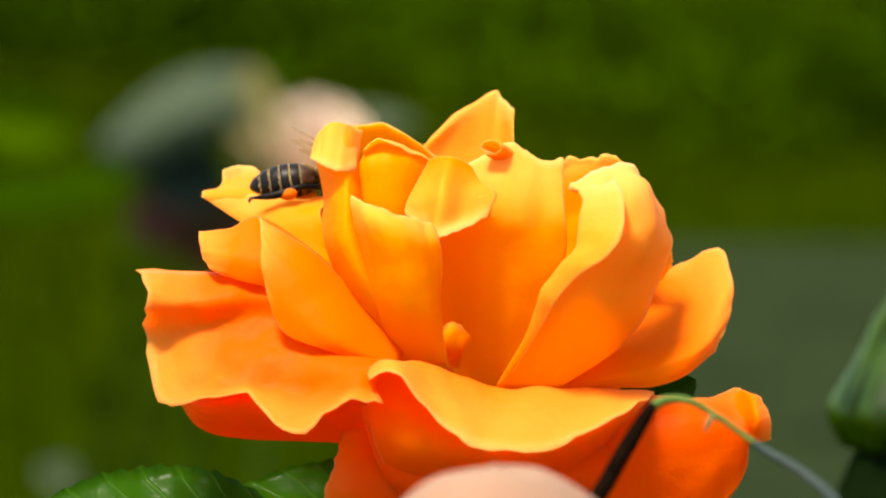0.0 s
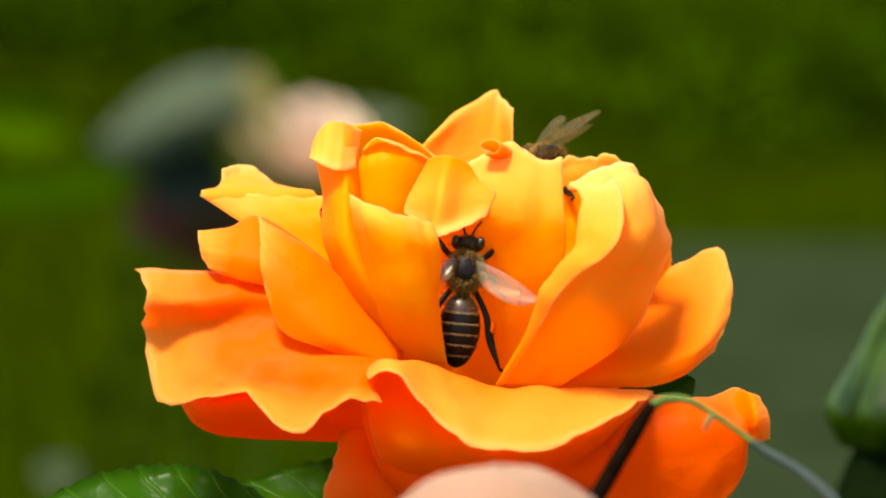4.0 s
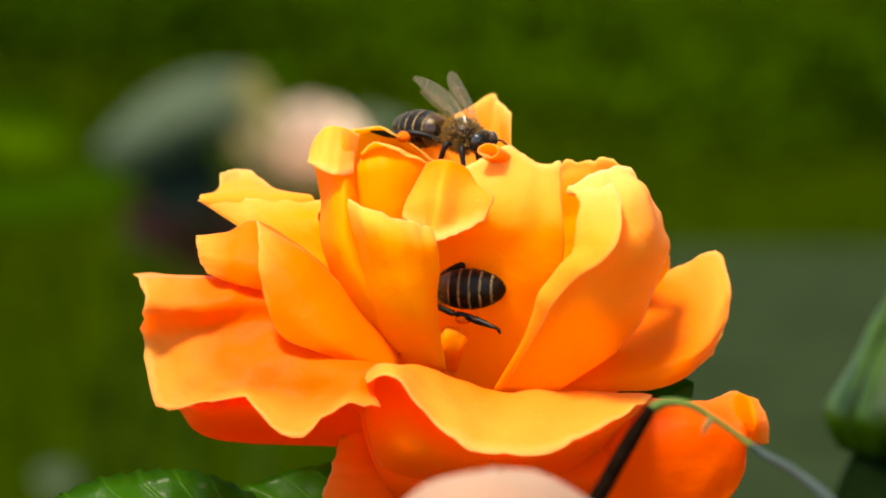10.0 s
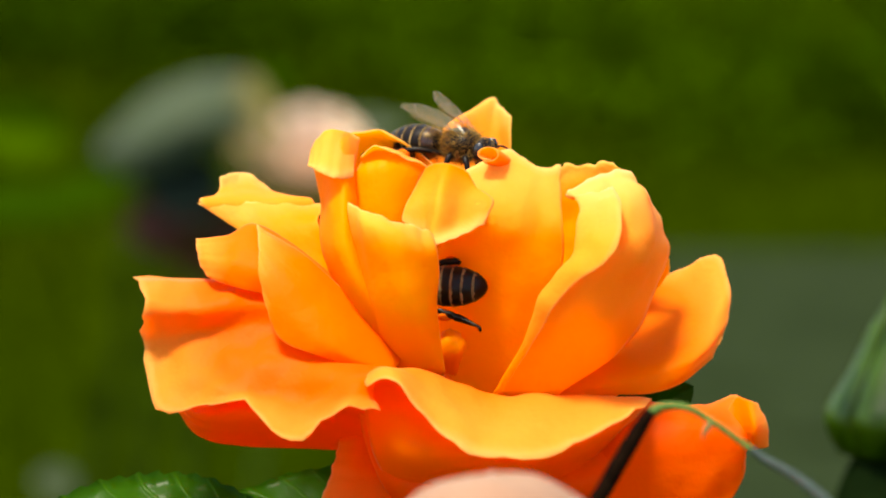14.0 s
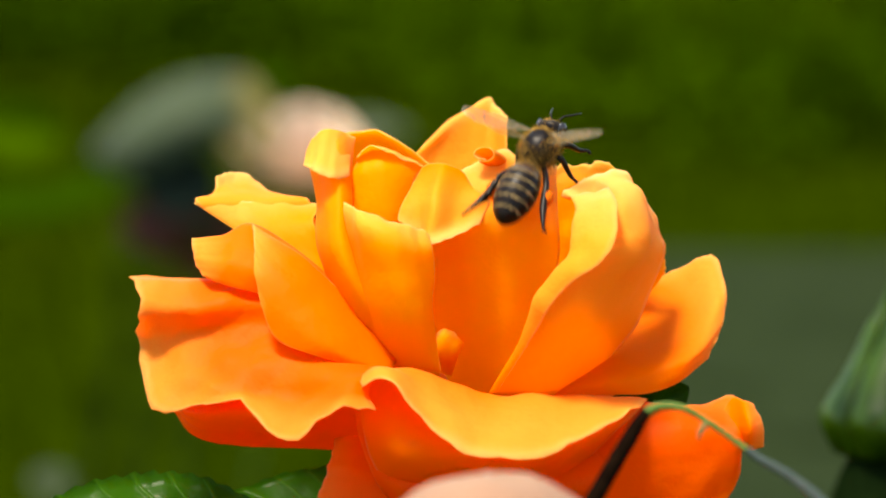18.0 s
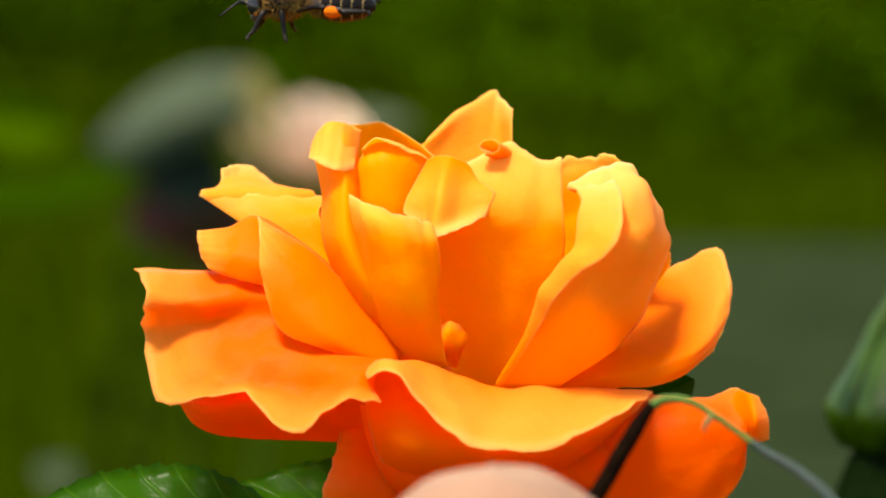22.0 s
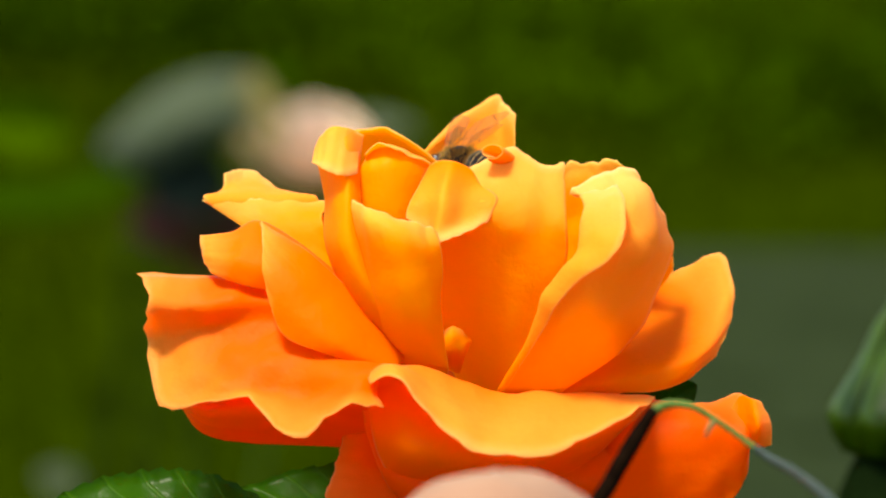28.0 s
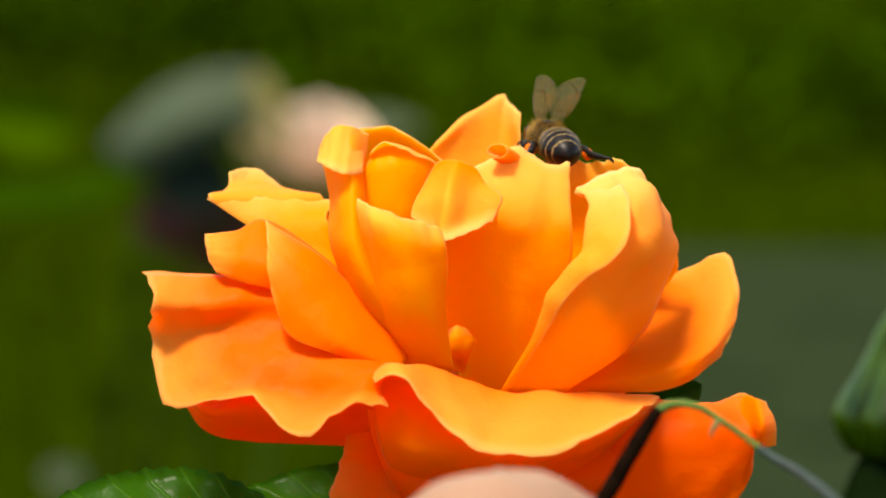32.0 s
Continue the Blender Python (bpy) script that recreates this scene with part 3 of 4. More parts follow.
    petal(rose, [
        [(-15.8, -2, -3.5), (-15.4, -4.5, -5.0), (-15.0, -5.3, -7.0), (-14.4, -7, -8.8), (-13.7, -9, -10.2), (-12.5, -11, -11.6), (-10.7, -13, -12.4), (-8.3, -14, -12.7), (-6.5, -14, -12.7)],
        [(-23.6, -1, -2.5), (-23.9, -5.6, -5.3), (-23.7, -4.6, -7.9), (-23.2, -6.8, -10.5), (-21.3, -10, -12.7), (-17.7, -11, -14.3), (-13.9, -13, -15.2), (-9.7, -16.5, -14.5), (-6.8, -16, -14.2)],
        [(-32.5, 1, -2.2), (-31.1, -5.8, -5.6), (-31.4, -2.8, -9.8), (-29.3, -9, -16.1), (-25.3, -10.5, -15.5), (-20.4, -12.5, -15.3), (-15.1, -18.5, -18.7), (-10.2, -19, -15.5), (-6.3, -17.5, -15.9)]], base=((-8.5, -4, -7.1), (-5.5, -10, -11.9)), ruffle=0.6, pleat=0.10, skin_of=OUTER)
    petal(rose, [
        [(-5.7, 3.0, -21.2), (-5.7, 2.0, -19.9), (-5.7, 1.0, -18.6), (-5.6, -1.0, -16.8)],
        [(-13.4, 1.0, -20.8), (-13.2, -5.0, -18.9), (-13.1, -8.0, -17.1), (-13.1, -7.0, -14.7)],
        [(-20.7, 0.0, -20.5), (-20.3, -6.0, -18.6), (-20.2, -9.0, -16.7), (-20.2, -8.0, -14.7)],
        [(-25.2, -1.0, -19.4), (-25.1, -4.0, -18.1), (-25.1, -6.0, -16.9), (-25.2, -5.0, -15.4)],
        [(-27.9, -1.0, -16.0), (-27.9, -2.0, -15.8), (-28.0, -2.0, -15.7), (-28.2, -2.0, -15.6)]], skin_of=GUARD)
    petal(rose, [
        [(-4.2, -7.0, -10.8), (-4.6, -9.0, -11.7), (-5.2, -10.0, -12.2), (-6.1, -10.0, -12.5)],
        [(-9.1, -6.0, -4.7), (-9.6, -9.0, -7.0), (-10.7, -11.0, -9.3), (-12.5, -11.0, -10.4)],
        [(-13.3, -5.0, -0.8), (-13.7, -8.0, -2.9), (-15.1, -10.0, -5.8), (-16.6, -10.0, -8.7)],
        [(-16.6, -3.0, 1.5), (-17.1, -6.0, 0.1), (-17.9, -8.0, -2.3), (-18.1, -9.0, -5.2)],
        [(-19.3, -1.0, 3.3), (-19.2, -3.0, 2.1), (-19.0, -6.0, 0.1), (-18.7, -8.0, -2.9)]], pleat=0.04)
    petal(rose, [
        [(-8.0, 0.0, -5.3), (-8.0, -2.0, -6.5), (-8.0, -3.0, -7.7), (-8.6, -3.0, -8.9)],
        [(-15.8, 0.0, 1.3), (-15.7, -3.0, -0.5), (-16.2, -5.0, -2.3), (-16.8, -5.0, -4.7)],
        [(-19.9, 0.0, 3.4), (-19.9, -3.0, 1.3), (-20.4, -5.0, -1.1), (-21.0, -5.0, -3.5)],
        [(-22.7, 0.0, 1.9), (-22.9, -2.0, 0.7), (-22.9, -4.0, -0.8), (-22.8, -4.0, -2.9)],
        [(-26.0, 0.0, 1.7), (-25.7, -1.0, 0.7), (-25.3, -2.0, -0.7), (-24.5, -3.0, -2.3)]], ruffle=0.15, pleat=0.04)
    petal(rose, [
        [(-3.8, 1.0, -9.6), (-4.1, 0.0, -10.1), (-4.4, 0.0, -10.4), (-5.0, -1.0, -10.7)],
        [(-8.7, 2.0, -1.7), (-9.3, 1.0, -2.9), (-9.8, 0.0, -3.5), (-10.4, 0.0, -4.7)],
        [(-12.9, 2.0, 3.1), (-14.7, 2.0, 1.9), (-15.9, 2.0, 0.7), (-17.1, 2.0, -0.5)],
        [(-12.6, 5.0, 5.0), (-17.1, 4.5, 4.3), (-19.6, 4.0, 3.4), (-21.5, 4.0, 2.6)],
        [(-12.9, 7.0, 5.7), (-17.3, 6.5, 5.7), (-21.7, 6.0, 5.6), (-26.0, 5.0, 5.5)]], pleat=0.04, skin_of=HEART)
    petal(rose, [
        [(-12.5, 8.0, 1.3), (-14.9, 8.0, 1.3), (-17.4, 8.0, 1.9), (-20.4, 7.0, 3.1)],
        [(-13.7, 7.0, 5.6), (-17.3, 6.0, 5.4), (-21.0, 6.0, 5.4), (-25.8, 5.0, 5.4)],
        [(-15.7, 11.0, 5.7), (-19.4, 12.0, 7.2), (-22.2, 11.0, 7.3), (-24.3, 9.0, 6.5)],
        [(-17.3, 14.0, 5.9), (-20.1, 15.0, 8.4), (-22.1, 14.0, 9.1), (-24.1, 11.0, 8.5)]], ruffle=0.15, pleat=0.04, skin_of=APRICOT)
    petal(rose, [
        [(-1.4, -3.0, -27.3), (-0.8, -4.0, -29.0), (0.4, -5.0, -30.7)],
        [(-5.0, -6.0, -21.2), (-4.3, -9.0, -24.5), (-3.2, -9.0, -28.1)],
        [(-7.8, -6.0, -19.1), (-8.4, -9.0, -23.4), (-8.4, -9.0, -28.4)],
        [(-10.3, -4.0, -19.4), (-11.6, -6.0, -23.3), (-13.5, -6.0, -28.0)]], skin_of=GUARD)
    petal(rose, [
        [(1.0, -2.0, -31.0), (2.1, -2.0, -31.0), (3.3, -2.0, -31.0), (4.5, -2.0, -31.0)],
        [(-5.5, -10.0, -24.5), (-2.0, -12.0, -25.5), (6.7, -12.0, -25.5), (16.1, -10.0, -25.1)],
        [(-7.9, -9.0, -19.3), (-2.6, -11.0, -20.9), (6.8, -11.0, -21.5), (18.5, -9.0, -20.4)],
        [(-8.5, -8.0, -16.4), (-2.6, -10.0, -16.3), (6.8, -10.0, -16.9), (20.3, -8.0, -16.4)]], skin_of=GUARD)
    petal(rose, [
        [(0.0, -3.5, -10.3), (0.5, -5, -10.6), (1.1, -5.5, -10.7), (1.8, -5.5, -10.6), (2.3, -4, -10.3)],
        [(-0.1, -3, -9.3), (0.5, -5, -9.2), (1.3, -6, -9.3), (2.1, -6, -9.5), (2.6, -4.5, -9.7)],
        [(0.0, -1.5, -8.8), (0.7, -3, -8.3), (1.3, -4, -8.4), (2.1, -5, -8.9), (2.8, -4.5, -9.4)],
        [(0.1, 0, -8.5), (0.8, -1, -7.8), (1.4, -2, -8.1), (2.4, -4.5, -8.8), (2.9, -5, -10.1)]], base=((0.4, 0, -12.5), (1.7, 0, -12.8)), ruffle=0.5, pleat=0.04, skin_of=HEART)
    petal(rose, [
        [(-1.5, 8.0, -15.9), (0.4, 8.0, -16.5), (2.2, 8.0, -16.5), (4.0, 8.0, -15.9)],
        [(-10.3, 18.0, -7.5), (-4.1, 24.0, -7.6), (3.6, 26.0, -7.6), (11.2, 24.0, -7.6)],
        [(-14.4, 26.0, -2.5), (-6.8, 34.0, -1.9), (3.7, 36.0, -1.9), (14.0, 32.0, -1.9)],
        [(-13.3, 32.0, -1.9), (-6.2, 40.0, -0.9), (3.7, 42.0, -0.6), (13.6, 38.0, -0.9)]])
    petal(rose, [
        [(4.0, 5.0, -15.7), (5.8, 5.0, -16.0), (7.7, 5.0, -16.0), (9.5, 4.0, -15.7)],
        [(10.9, 12.0, -8.6), (14.1, 16.0, -8.7), (17.3, 16.0, -8.7), (20.1, 10.0, -8.6)],
        [(13.6, 18.0, -3.1), (16.9, 22.0, -2.5), (20.0, 21.0, -3.1), (22.8, 14.0, -3.7)],
        [(13.8, 24.0, -1.8), (17.1, 28.0, -0.6), (20.2, 26.0, -1.2), (22.4, 18.0, -2.4)]])
    petal(rose, [
        [(-6.3, 4.0, -14.5), (-3.9, 4.0, -15.1), (-1.5, 4.0, -15.7)],
        [(-15.1, 12.0, -7.4), (-10.9, 16.0, -6.8), (-5.3, 18.0, -6.2)],
        [(-19.7, 18.0, -3.7), (-15.6, 24.0, -2.5), (-9.2, 26.0, -2.5)],
        [(-21.3, 24.0, -3.1), (-16.4, 30.0, -1.6), (-10.7, 32.0, -1.6)]])
    petal(rose, [
        [(7.0, 2.0, -16.8), (10.6, 2.0, -17.4), (14.2, 2.0, -17.4)],
        [(13.3, 10.0, -12.3), (18.4, 13.0, -13.0), (22.4, 8.0, -13.4)],
        [(16.1, 18.0, -10.0), (22.0, 22.0, -10.1), (25.9, 14.0, -11.1)],
        [(17.6, 24.0, -9.5), (23.6, 28.0, -8.9), (26.8, 18.0, -10.0)]])
    # hip, sepals and stem under the flower
    part("hip", blob("hip", (4.2, 5.0, 4.2), SHADED_HIP), rose, "green rose hip under the petals", pose(0, 0.002, -0.004, 90))
    for k in range(5):
        a = 2 * math.pi * k / 5 + 0.3
        c, s = math.cos(a), math.sin(a)
        net = [[(c * 3 - s * w, s * 3 + c * w, -1) for w in (-3, 0, 3)], [(c * 9 - s * w, s * 9 + c * w, -1.5) for w in (-2.6, 0, 2.6)],
               [(c * 15 - s * w, s * 15 + c * w, -5) for w in (-1.4, 0, 1.4)], [(c * 19 - s * w, s * 19 + c * w, -9) for w in (-.3, 0, .3)]]
        part("sepal", sheet("sepal", net, SEPAL, thick=0.0006, nu=8, nv=14), rose, "dark green sepal")
    part("stem", tube("stem", [(0, 2, -8), (1, 6, -60), (4, 40, -180), (2, 90, -420), (0, 150, -735)], [2.0, 2.2, 2.6, 3.4, 4.2], GREEN_STEM, lumps=0.1), rose, "green rose stem going down to the bed")


orange_rose()


# ---- leaves, bud and stalks of the same bush ----
def single_leaf(at, forward, up, length, width, material, label, **kw):
    ob = thing("leaf", basis(at, forward, up), label, "leaf", kw.pop("group", ""))
    part("blade", leaf_mesh("blade", length, width, material, **kw), ob)
    part("leaf_stalk", tube("leaf_stalk", [(0, 1, -0.4), (0, -4, -0.6), (0.5, -10, -3)], [0.7, 0.8, 1.0], GREEN_STEM, 8, 8), ob, "thin green stalk")
    return ob


single_leaf((-14, -2, -33.6), (-1, -0.05, 0.04), (0.05, -0.66, 0.76), 37, 25, LEAF, "dark green serrated rose leaf under the flower", bend=0.03, fold=0.12, teeth=18, seed=1, group="leaves under the rose")
single_leaf((4, 8, -33.0), (-1, 0.1, 0.15), (0.1, -0.62, 0.80), 33, 22, LEAF, "dark green serrated rose leaf half hidden by the flower", bend=0.06, fold=0.10, teeth=16, seed=2, group="leaves under the rose")
single_leaf((18.0, 10, -19.5), (1, 0.1, 0.5), (0.3, -0.9, -0.2), 11, 8, LEAF, "small dark leaf in shade behind the petals", bend=0.05, fold=0.2, teeth=9, seed=4)


def rose_bud(m):
    bud = thing("rose_bud", m, "closed green rose bud on its stalk", "rose bud")
    part("bud_body", tube("bud_body", [(0, 0, -3), (0, 0, -1), (0, 0, 2), (0, 0, 8), (0, 0, 14), (0, 0, 19), (0, 0, 21)], [5.2, 6.8, 8.0, 5.7, 3.4, 1.3, 0.3], SEPAL, 28, 30), bud)
    # this hip's colour holds the shade below the bud's shoulder
    part("hip", blob("hip", (6.9, 13, 6.9), SHADED_HIP, lumps=0.05, rough=0.3), bud, "long green hip with shade in its colour", pose(0, 0, -0.0125, 90))
    for k in range(5):
        a = 2 * math.pi * k / 5 - 1.75
        net = []
        for v, r, w in ((-2.5, 6.2, 4.0), (0, 7.8, 4.5), (2.2, 8.5, 4.8), (4.5, 7.9, 4.5), (9, 5.9, 3.4), (14, 3.7, 1.9), (19, 1.7, 0.5), (23, 1.0, 0.2)):
            net.append([((r + 0.4 - abs(e) * 0.5) * math.cos(a + e * w / r), (r + 0.4 - abs(e) * 0.5) * math.sin(a + e * w / r), v) for e in (-1, -.5, 0, .5, 1)])
        part("sepal", sheet("sepal", net, SEPAL, thick=0.0007, nu=12, nv=20, seed=k), bud)
    part("stem", tube("stem", [(0, 0, -22), (-4, 6, -50), (-60, 30, -200), (-300, 40, -640)], [2.6, 2.6, 3, 4], GREEN_STEM), bud)


rose_bud(basis((60.9, 105, -25.0), (0, 1, 0), (0.10, 0, 1)))

# a bent dry stalk in front of the petals, thinning to a green tip
stalk = thing("stalk", VIEW @ pose(0.0196, -0.046, -0.0149), "dark bent stalk with a thin green tip across the petals", "stalk")
part("dry_stalk", tube("dry_stalk", [(0.0, 0, 0.2), (-1.6, -1, -2.2), (-4.2, -3, -6.4), (-8, -6, -13), (-14, -8, -30), (-24, 10, -120), (-30, 60, -700)], [0.5, 0.74, 0.78, 0.82, 0.95, 1.6, 3], DARK_STEM, steps=40), stalk, "dark brown stalk")
part("green_tip", tube("green_tip", [(-0.2, 0, 0), (1.4, 0, 0.7), (3.6, -0.5, 0.5), (6.0, -1, -0.9), (8.0, -1.6, -2.3), (9.6, -2.3, -3.5)], [0.5, 0.42, 0.36, 0.32, 0.30, 0.32], GREEN_STEM, steps=40), stalk, "thin green tip")
part("faded_end", tube("faded_end", [(9.3, -2.2, -3.3), (10.6, -4, -4.2), (12.4, -10, -5.2), (14.4, -20, -7.0), (16, -28, -10)], [0.36, 0.42, 0.46, 0.46, 0.4], GREY_STEM, steps=24), stalk, "grey green end of the tip")
part("thorn", tube("thorn", [(5.6, -1, -0.8), (5.0, -1.3, -1.6), (4.8, -1.4, -2.4)], [0.35, 0.25, 0.05], LEAF_OLIVE, 6, 6), stalk, "small pale thorn")


# ---- pale pink roses: one close in front, one far behind ----
def open_rose(m, radius, material, label, rings=((5, 1.0, 0.55), (5, 0.72, 0.8), (4, 0.4, 1.0)), stem=650, seed=0):
    ob = thing("rose", m, label, "rose")
    rnd = random.Random(seed)
    for n, r, h in rings:
        for k in range(n):
            a = 2 * math.pi * k / n + rnd.uniform(-0.3, 0.3) + r
            net = []
            for v, out, up, w in ((0, 0.08, 0, 0.15), (1, 0.5, 0.25, 0.6), (2, 0.85, 0.7, 0.75), (3, 1.02, 1.0, 0.5)):
                q = radius * r * out
                net.append([(q * math.cos(a + e * w * 0.9), q * math.sin(a + e * w * 0.9), radius * h * up * (1 + 0.1 * rnd.random())) for e in (-1, -.35, .35, 1)])
            part("petal", sheet("petal", net, material, ruffle=0.2, nu=14, nv=16, seed=k), ob)
    part("hip", blob("hip", (4, 5, 4), SHADED_HIP), ob, "", pose(0, 0, -0.003, 90))
    part("stem", tube("stem", [(0, 0, -4), (2, 8, -100), (6, 20, -stem)], [1.8, 2.2, 3.2], GREEN_STEM), ob)
    return ob


def globe_rose(m, radius, height, label):
    """A half open rose whose petals still wrap round each other."""
    ob = thing("rose", m, label, "rose")
    for k in range(9):
        a = -math.pi / 2 + k * 2.4
        grow = 1.0 - 0.055 * k
        net = []
        for v, out, w in ((0.0, 0.35, 1.1), (0.25, 0.85, 1.1), (0.5, 1.0, 1.1), (0.75, 0.86, 1.1), (0.95, 0.45, 1.2), (1.0, 0.04, 1.3)):
            q = radius * out * grow
            net.append([(q * math.cos(a + e * w), q * math.sin(a + e * w), height * v * (1 - 0.01 * k) - abs(e) * 0.7) for e in (-1, -.5, 0, .5, 1)])
        part("petal", sheet("petal", net, PINK, ruffle=0.05, nu=18, nv=18, seed=k), ob)
    part("hip", blob("hip", (4, 5, 4), SHADED_HIP), ob, "", pose(0, 0, -0.003, 90))
    part("stem", tube("stem", [(0, 0, -4), (2, 8, -100), (6, 30, -660)], [1.8, 2.2, 3.2], GREEN_STEM), ob)


FAR = 1.75


def far(p):
    """A place in the view frame (millimetres), moved away from the camera along its line of sight."""
    return (p[0] * FAR, (p[1] + 383.1) * FAR - 383.1, p[2] * FAR)


globe_rose(basis((4.4, -72, -39.2), (0, 1, 0.1), (0, -0.1, 1)), 13.2, 20.8, "half open pale pink rose just below the orange one")
open_rose(basis(far((-45, 800, 22)), (0, 1, 0.3), (0.2, -0.5, 1)), 24 * FAR, BLUSH, "faded pink rose in the bed behind", seed=5)

# the bush that carries the faded rose: canes to the ground, and leaves on them
bush = thing("rose_bush", pose(-0.2, 1.66, 0), "rose bush with pale, red and green leaves behind", "rose bush")
for x, y in ((0, 0), (-0.05, 0.05), (0.05, -0.02)):
    part("cane", tube("cane", [(1000 * x, 1000 * y, -5), (900 * x + 10, 900 * y, 150), (500 * x + 30, 600 * y, 300), (40 + 400 * x, 0, 400)], [5, 4.5, 3.5, 2], CANE), bush)
for at, d, up, L, W, mat in (
        ((-58, 790, 24), (-0.1, 0, 0.9), (0, -0.7, 0.6), 36, 17, LEAF_OLIVE), ((-70, 796, 22), (-0.9, 0, 0.1), (0, -0.9, 0.1), 30, 24, LEAF_TEAL),
        ((-36, 820, 38), (0.8, 0, 0.2), (0, -0.4, 0.9), 28, 20, LEAF_PALE),
        ((-72, 815, 14), (-0.8, 0, -0.1), (0, -0.9, 0.3), 34, 28, LEAF_RED), ((-92, 810, 6), (0.9, 0, -0.1), (0, -0.9, 0.3), 36, 28, LEAF_RED),
        ((-105, 840, 22), (-0.9, 0, -0.15), (0, -0.5, 0.9), 46, 28, LEAF_LIGHT), ((-126, 840, 14), (-0.9, 0, 0.1), (0, -0.5, 0.9), 46, 28, LEAF_LIGHT),
        ((-128, 870, 42), (-1, 0, 0.1), (0, -0.95, -0.1), 44, 24, HEDGE), ((-50, 835, 56), (-0.9, 0, 0.35), (0, -0.6, 0.8), 18, 13, LEAF_LIGHT),
        ((-110, 700, -71), (-0.6, 0, 0.3), (0, -0.8, 0.6), 13, 11, LEAF_PALE)):
    m = bush.matrix_basis.inverted() @ basis(far(at), d, up)
    leaf = part("leaf", leaf_mesh("leaf", L * FAR, W * FAR, mat, teeth=10, seed=L), bush, "", m)
    foot = m.inverted() @ Vector((0.05, 0, 0.39)) * 1000 if at[2] > 0 else Vector((-4, -20, -90))
    part("leaf_stalk", tube("leaf_stalk", [Vector((0, 0.5, -0.4)), foot * 0.5, foot], [0.7, 0.9, 1.3], CANE, 6, 10), leaf)


broad = [[(-106, 800, 26), (-94, 790, 27), (-78, 786, 34), (-64, 790, 40)], [(-113, 806, 34), (-96, 788, 38), (-80, 784, 45), (-62, 790, 47)],
         [(-108, 815, 42), (-96, 806, 52), (-80, 804, 59), (-62, 806, 60)]]
part("leaf", sheet("leaf", [[bush.matrix_basis.inverted() @ VIEW @ (Vector(far(p)) * 0.001) * 1000 for p in row] for row in broad], LEAF_PALE, thick=0.0006, nu=16, nv=14), bush, "broad pale waxy leaf")


# ---- honey bees ----
def hairs(name, size, number, length, material, seed, keep=lambda p: True):
    """Short fine hairs on an ellipsoid (millimetres)."""
    r = random.Random(seed)
    verts, faces = [], []
    while len(verts) < number * 4:
        d = Vector((r.gauss(0, 1), r.gauss(0, 1), r.gauss(0, 1))).normalized()
        p = Vector((d.x * size[0], d.y * size[1], d.z * size[2]))
        if not keep(p):
            continue
        n = Vector((d.x / size[0], d.y / size[1], d.z / size[2])).normalized()
        tip = p + (n + Vector((r.gauss(0, .3), r.gauss(-.25, .3), r.gauss(0, .3)))) * length * r.uniform(0.5, 1.1)
        a = n.orthogonal().normalized() * 0.035
        b = n.cross(a)
        k = len(verts)
        verts += [(p + a) * .001, (p - a * .5 + b * .8) * .001, (p - a * .5 - b * .8) * .001, tip * .001]
        faces += [(k, k + 1, k + 3), (k + 1, k + 2, k + 3), (k + 2, k, k + 3)]
    return mesh(name, verts, faces, material)


def wing_mesh(name, length, width, side):
    """A wing in its own plane, root at the origin, running out along -y, side 1 or -1 (millimetres)."""
    nv, nh = 16, 6
    verts, faces, uvs = [], [], []
    for i in range(nv + 1):
        v = i / nv
        lead = 0.12 * width * math.sin(math.pi * v)
        trail = width * (math.sin(math.pi * (0.06 + 0.9 * v ** 0.85)) ** 0.7) * (0.25 + 0.75 * v ** 0.6)
        for j in range(nh + 1):
            u = j / nh
            x = lead - u * trail
            verts.append(Vector((side * x, -v * length, 0.10 * math.sin(u * 7 + v * 3) * u)) * 0.001)
            uvs.append((u, v))
    k = nh + 1
    for i in range(nv):
        for j in range(nh):
            a = i * k + j
            faces.append((a, a + 1, a + k + 1, a + k))
    return mesh(name, verts, faces, WING, uvs)


def wing_pose(side, fore, raise_, out):
    """raise_: degrees that the wing lifts over the back; out: degrees that it swings out from the body."""
    y = 1.1 if fore else 0.0
    return pose(side * 0.0011, y * 0.001, 0.00150 if fore else 0.00130) @ Euler((radians(-raise_), 0, radians(side * out))).to_matrix().to_4x4() @ pose(0, 0, 0, 0, side * (10 + 0.25 * raise_), 0)


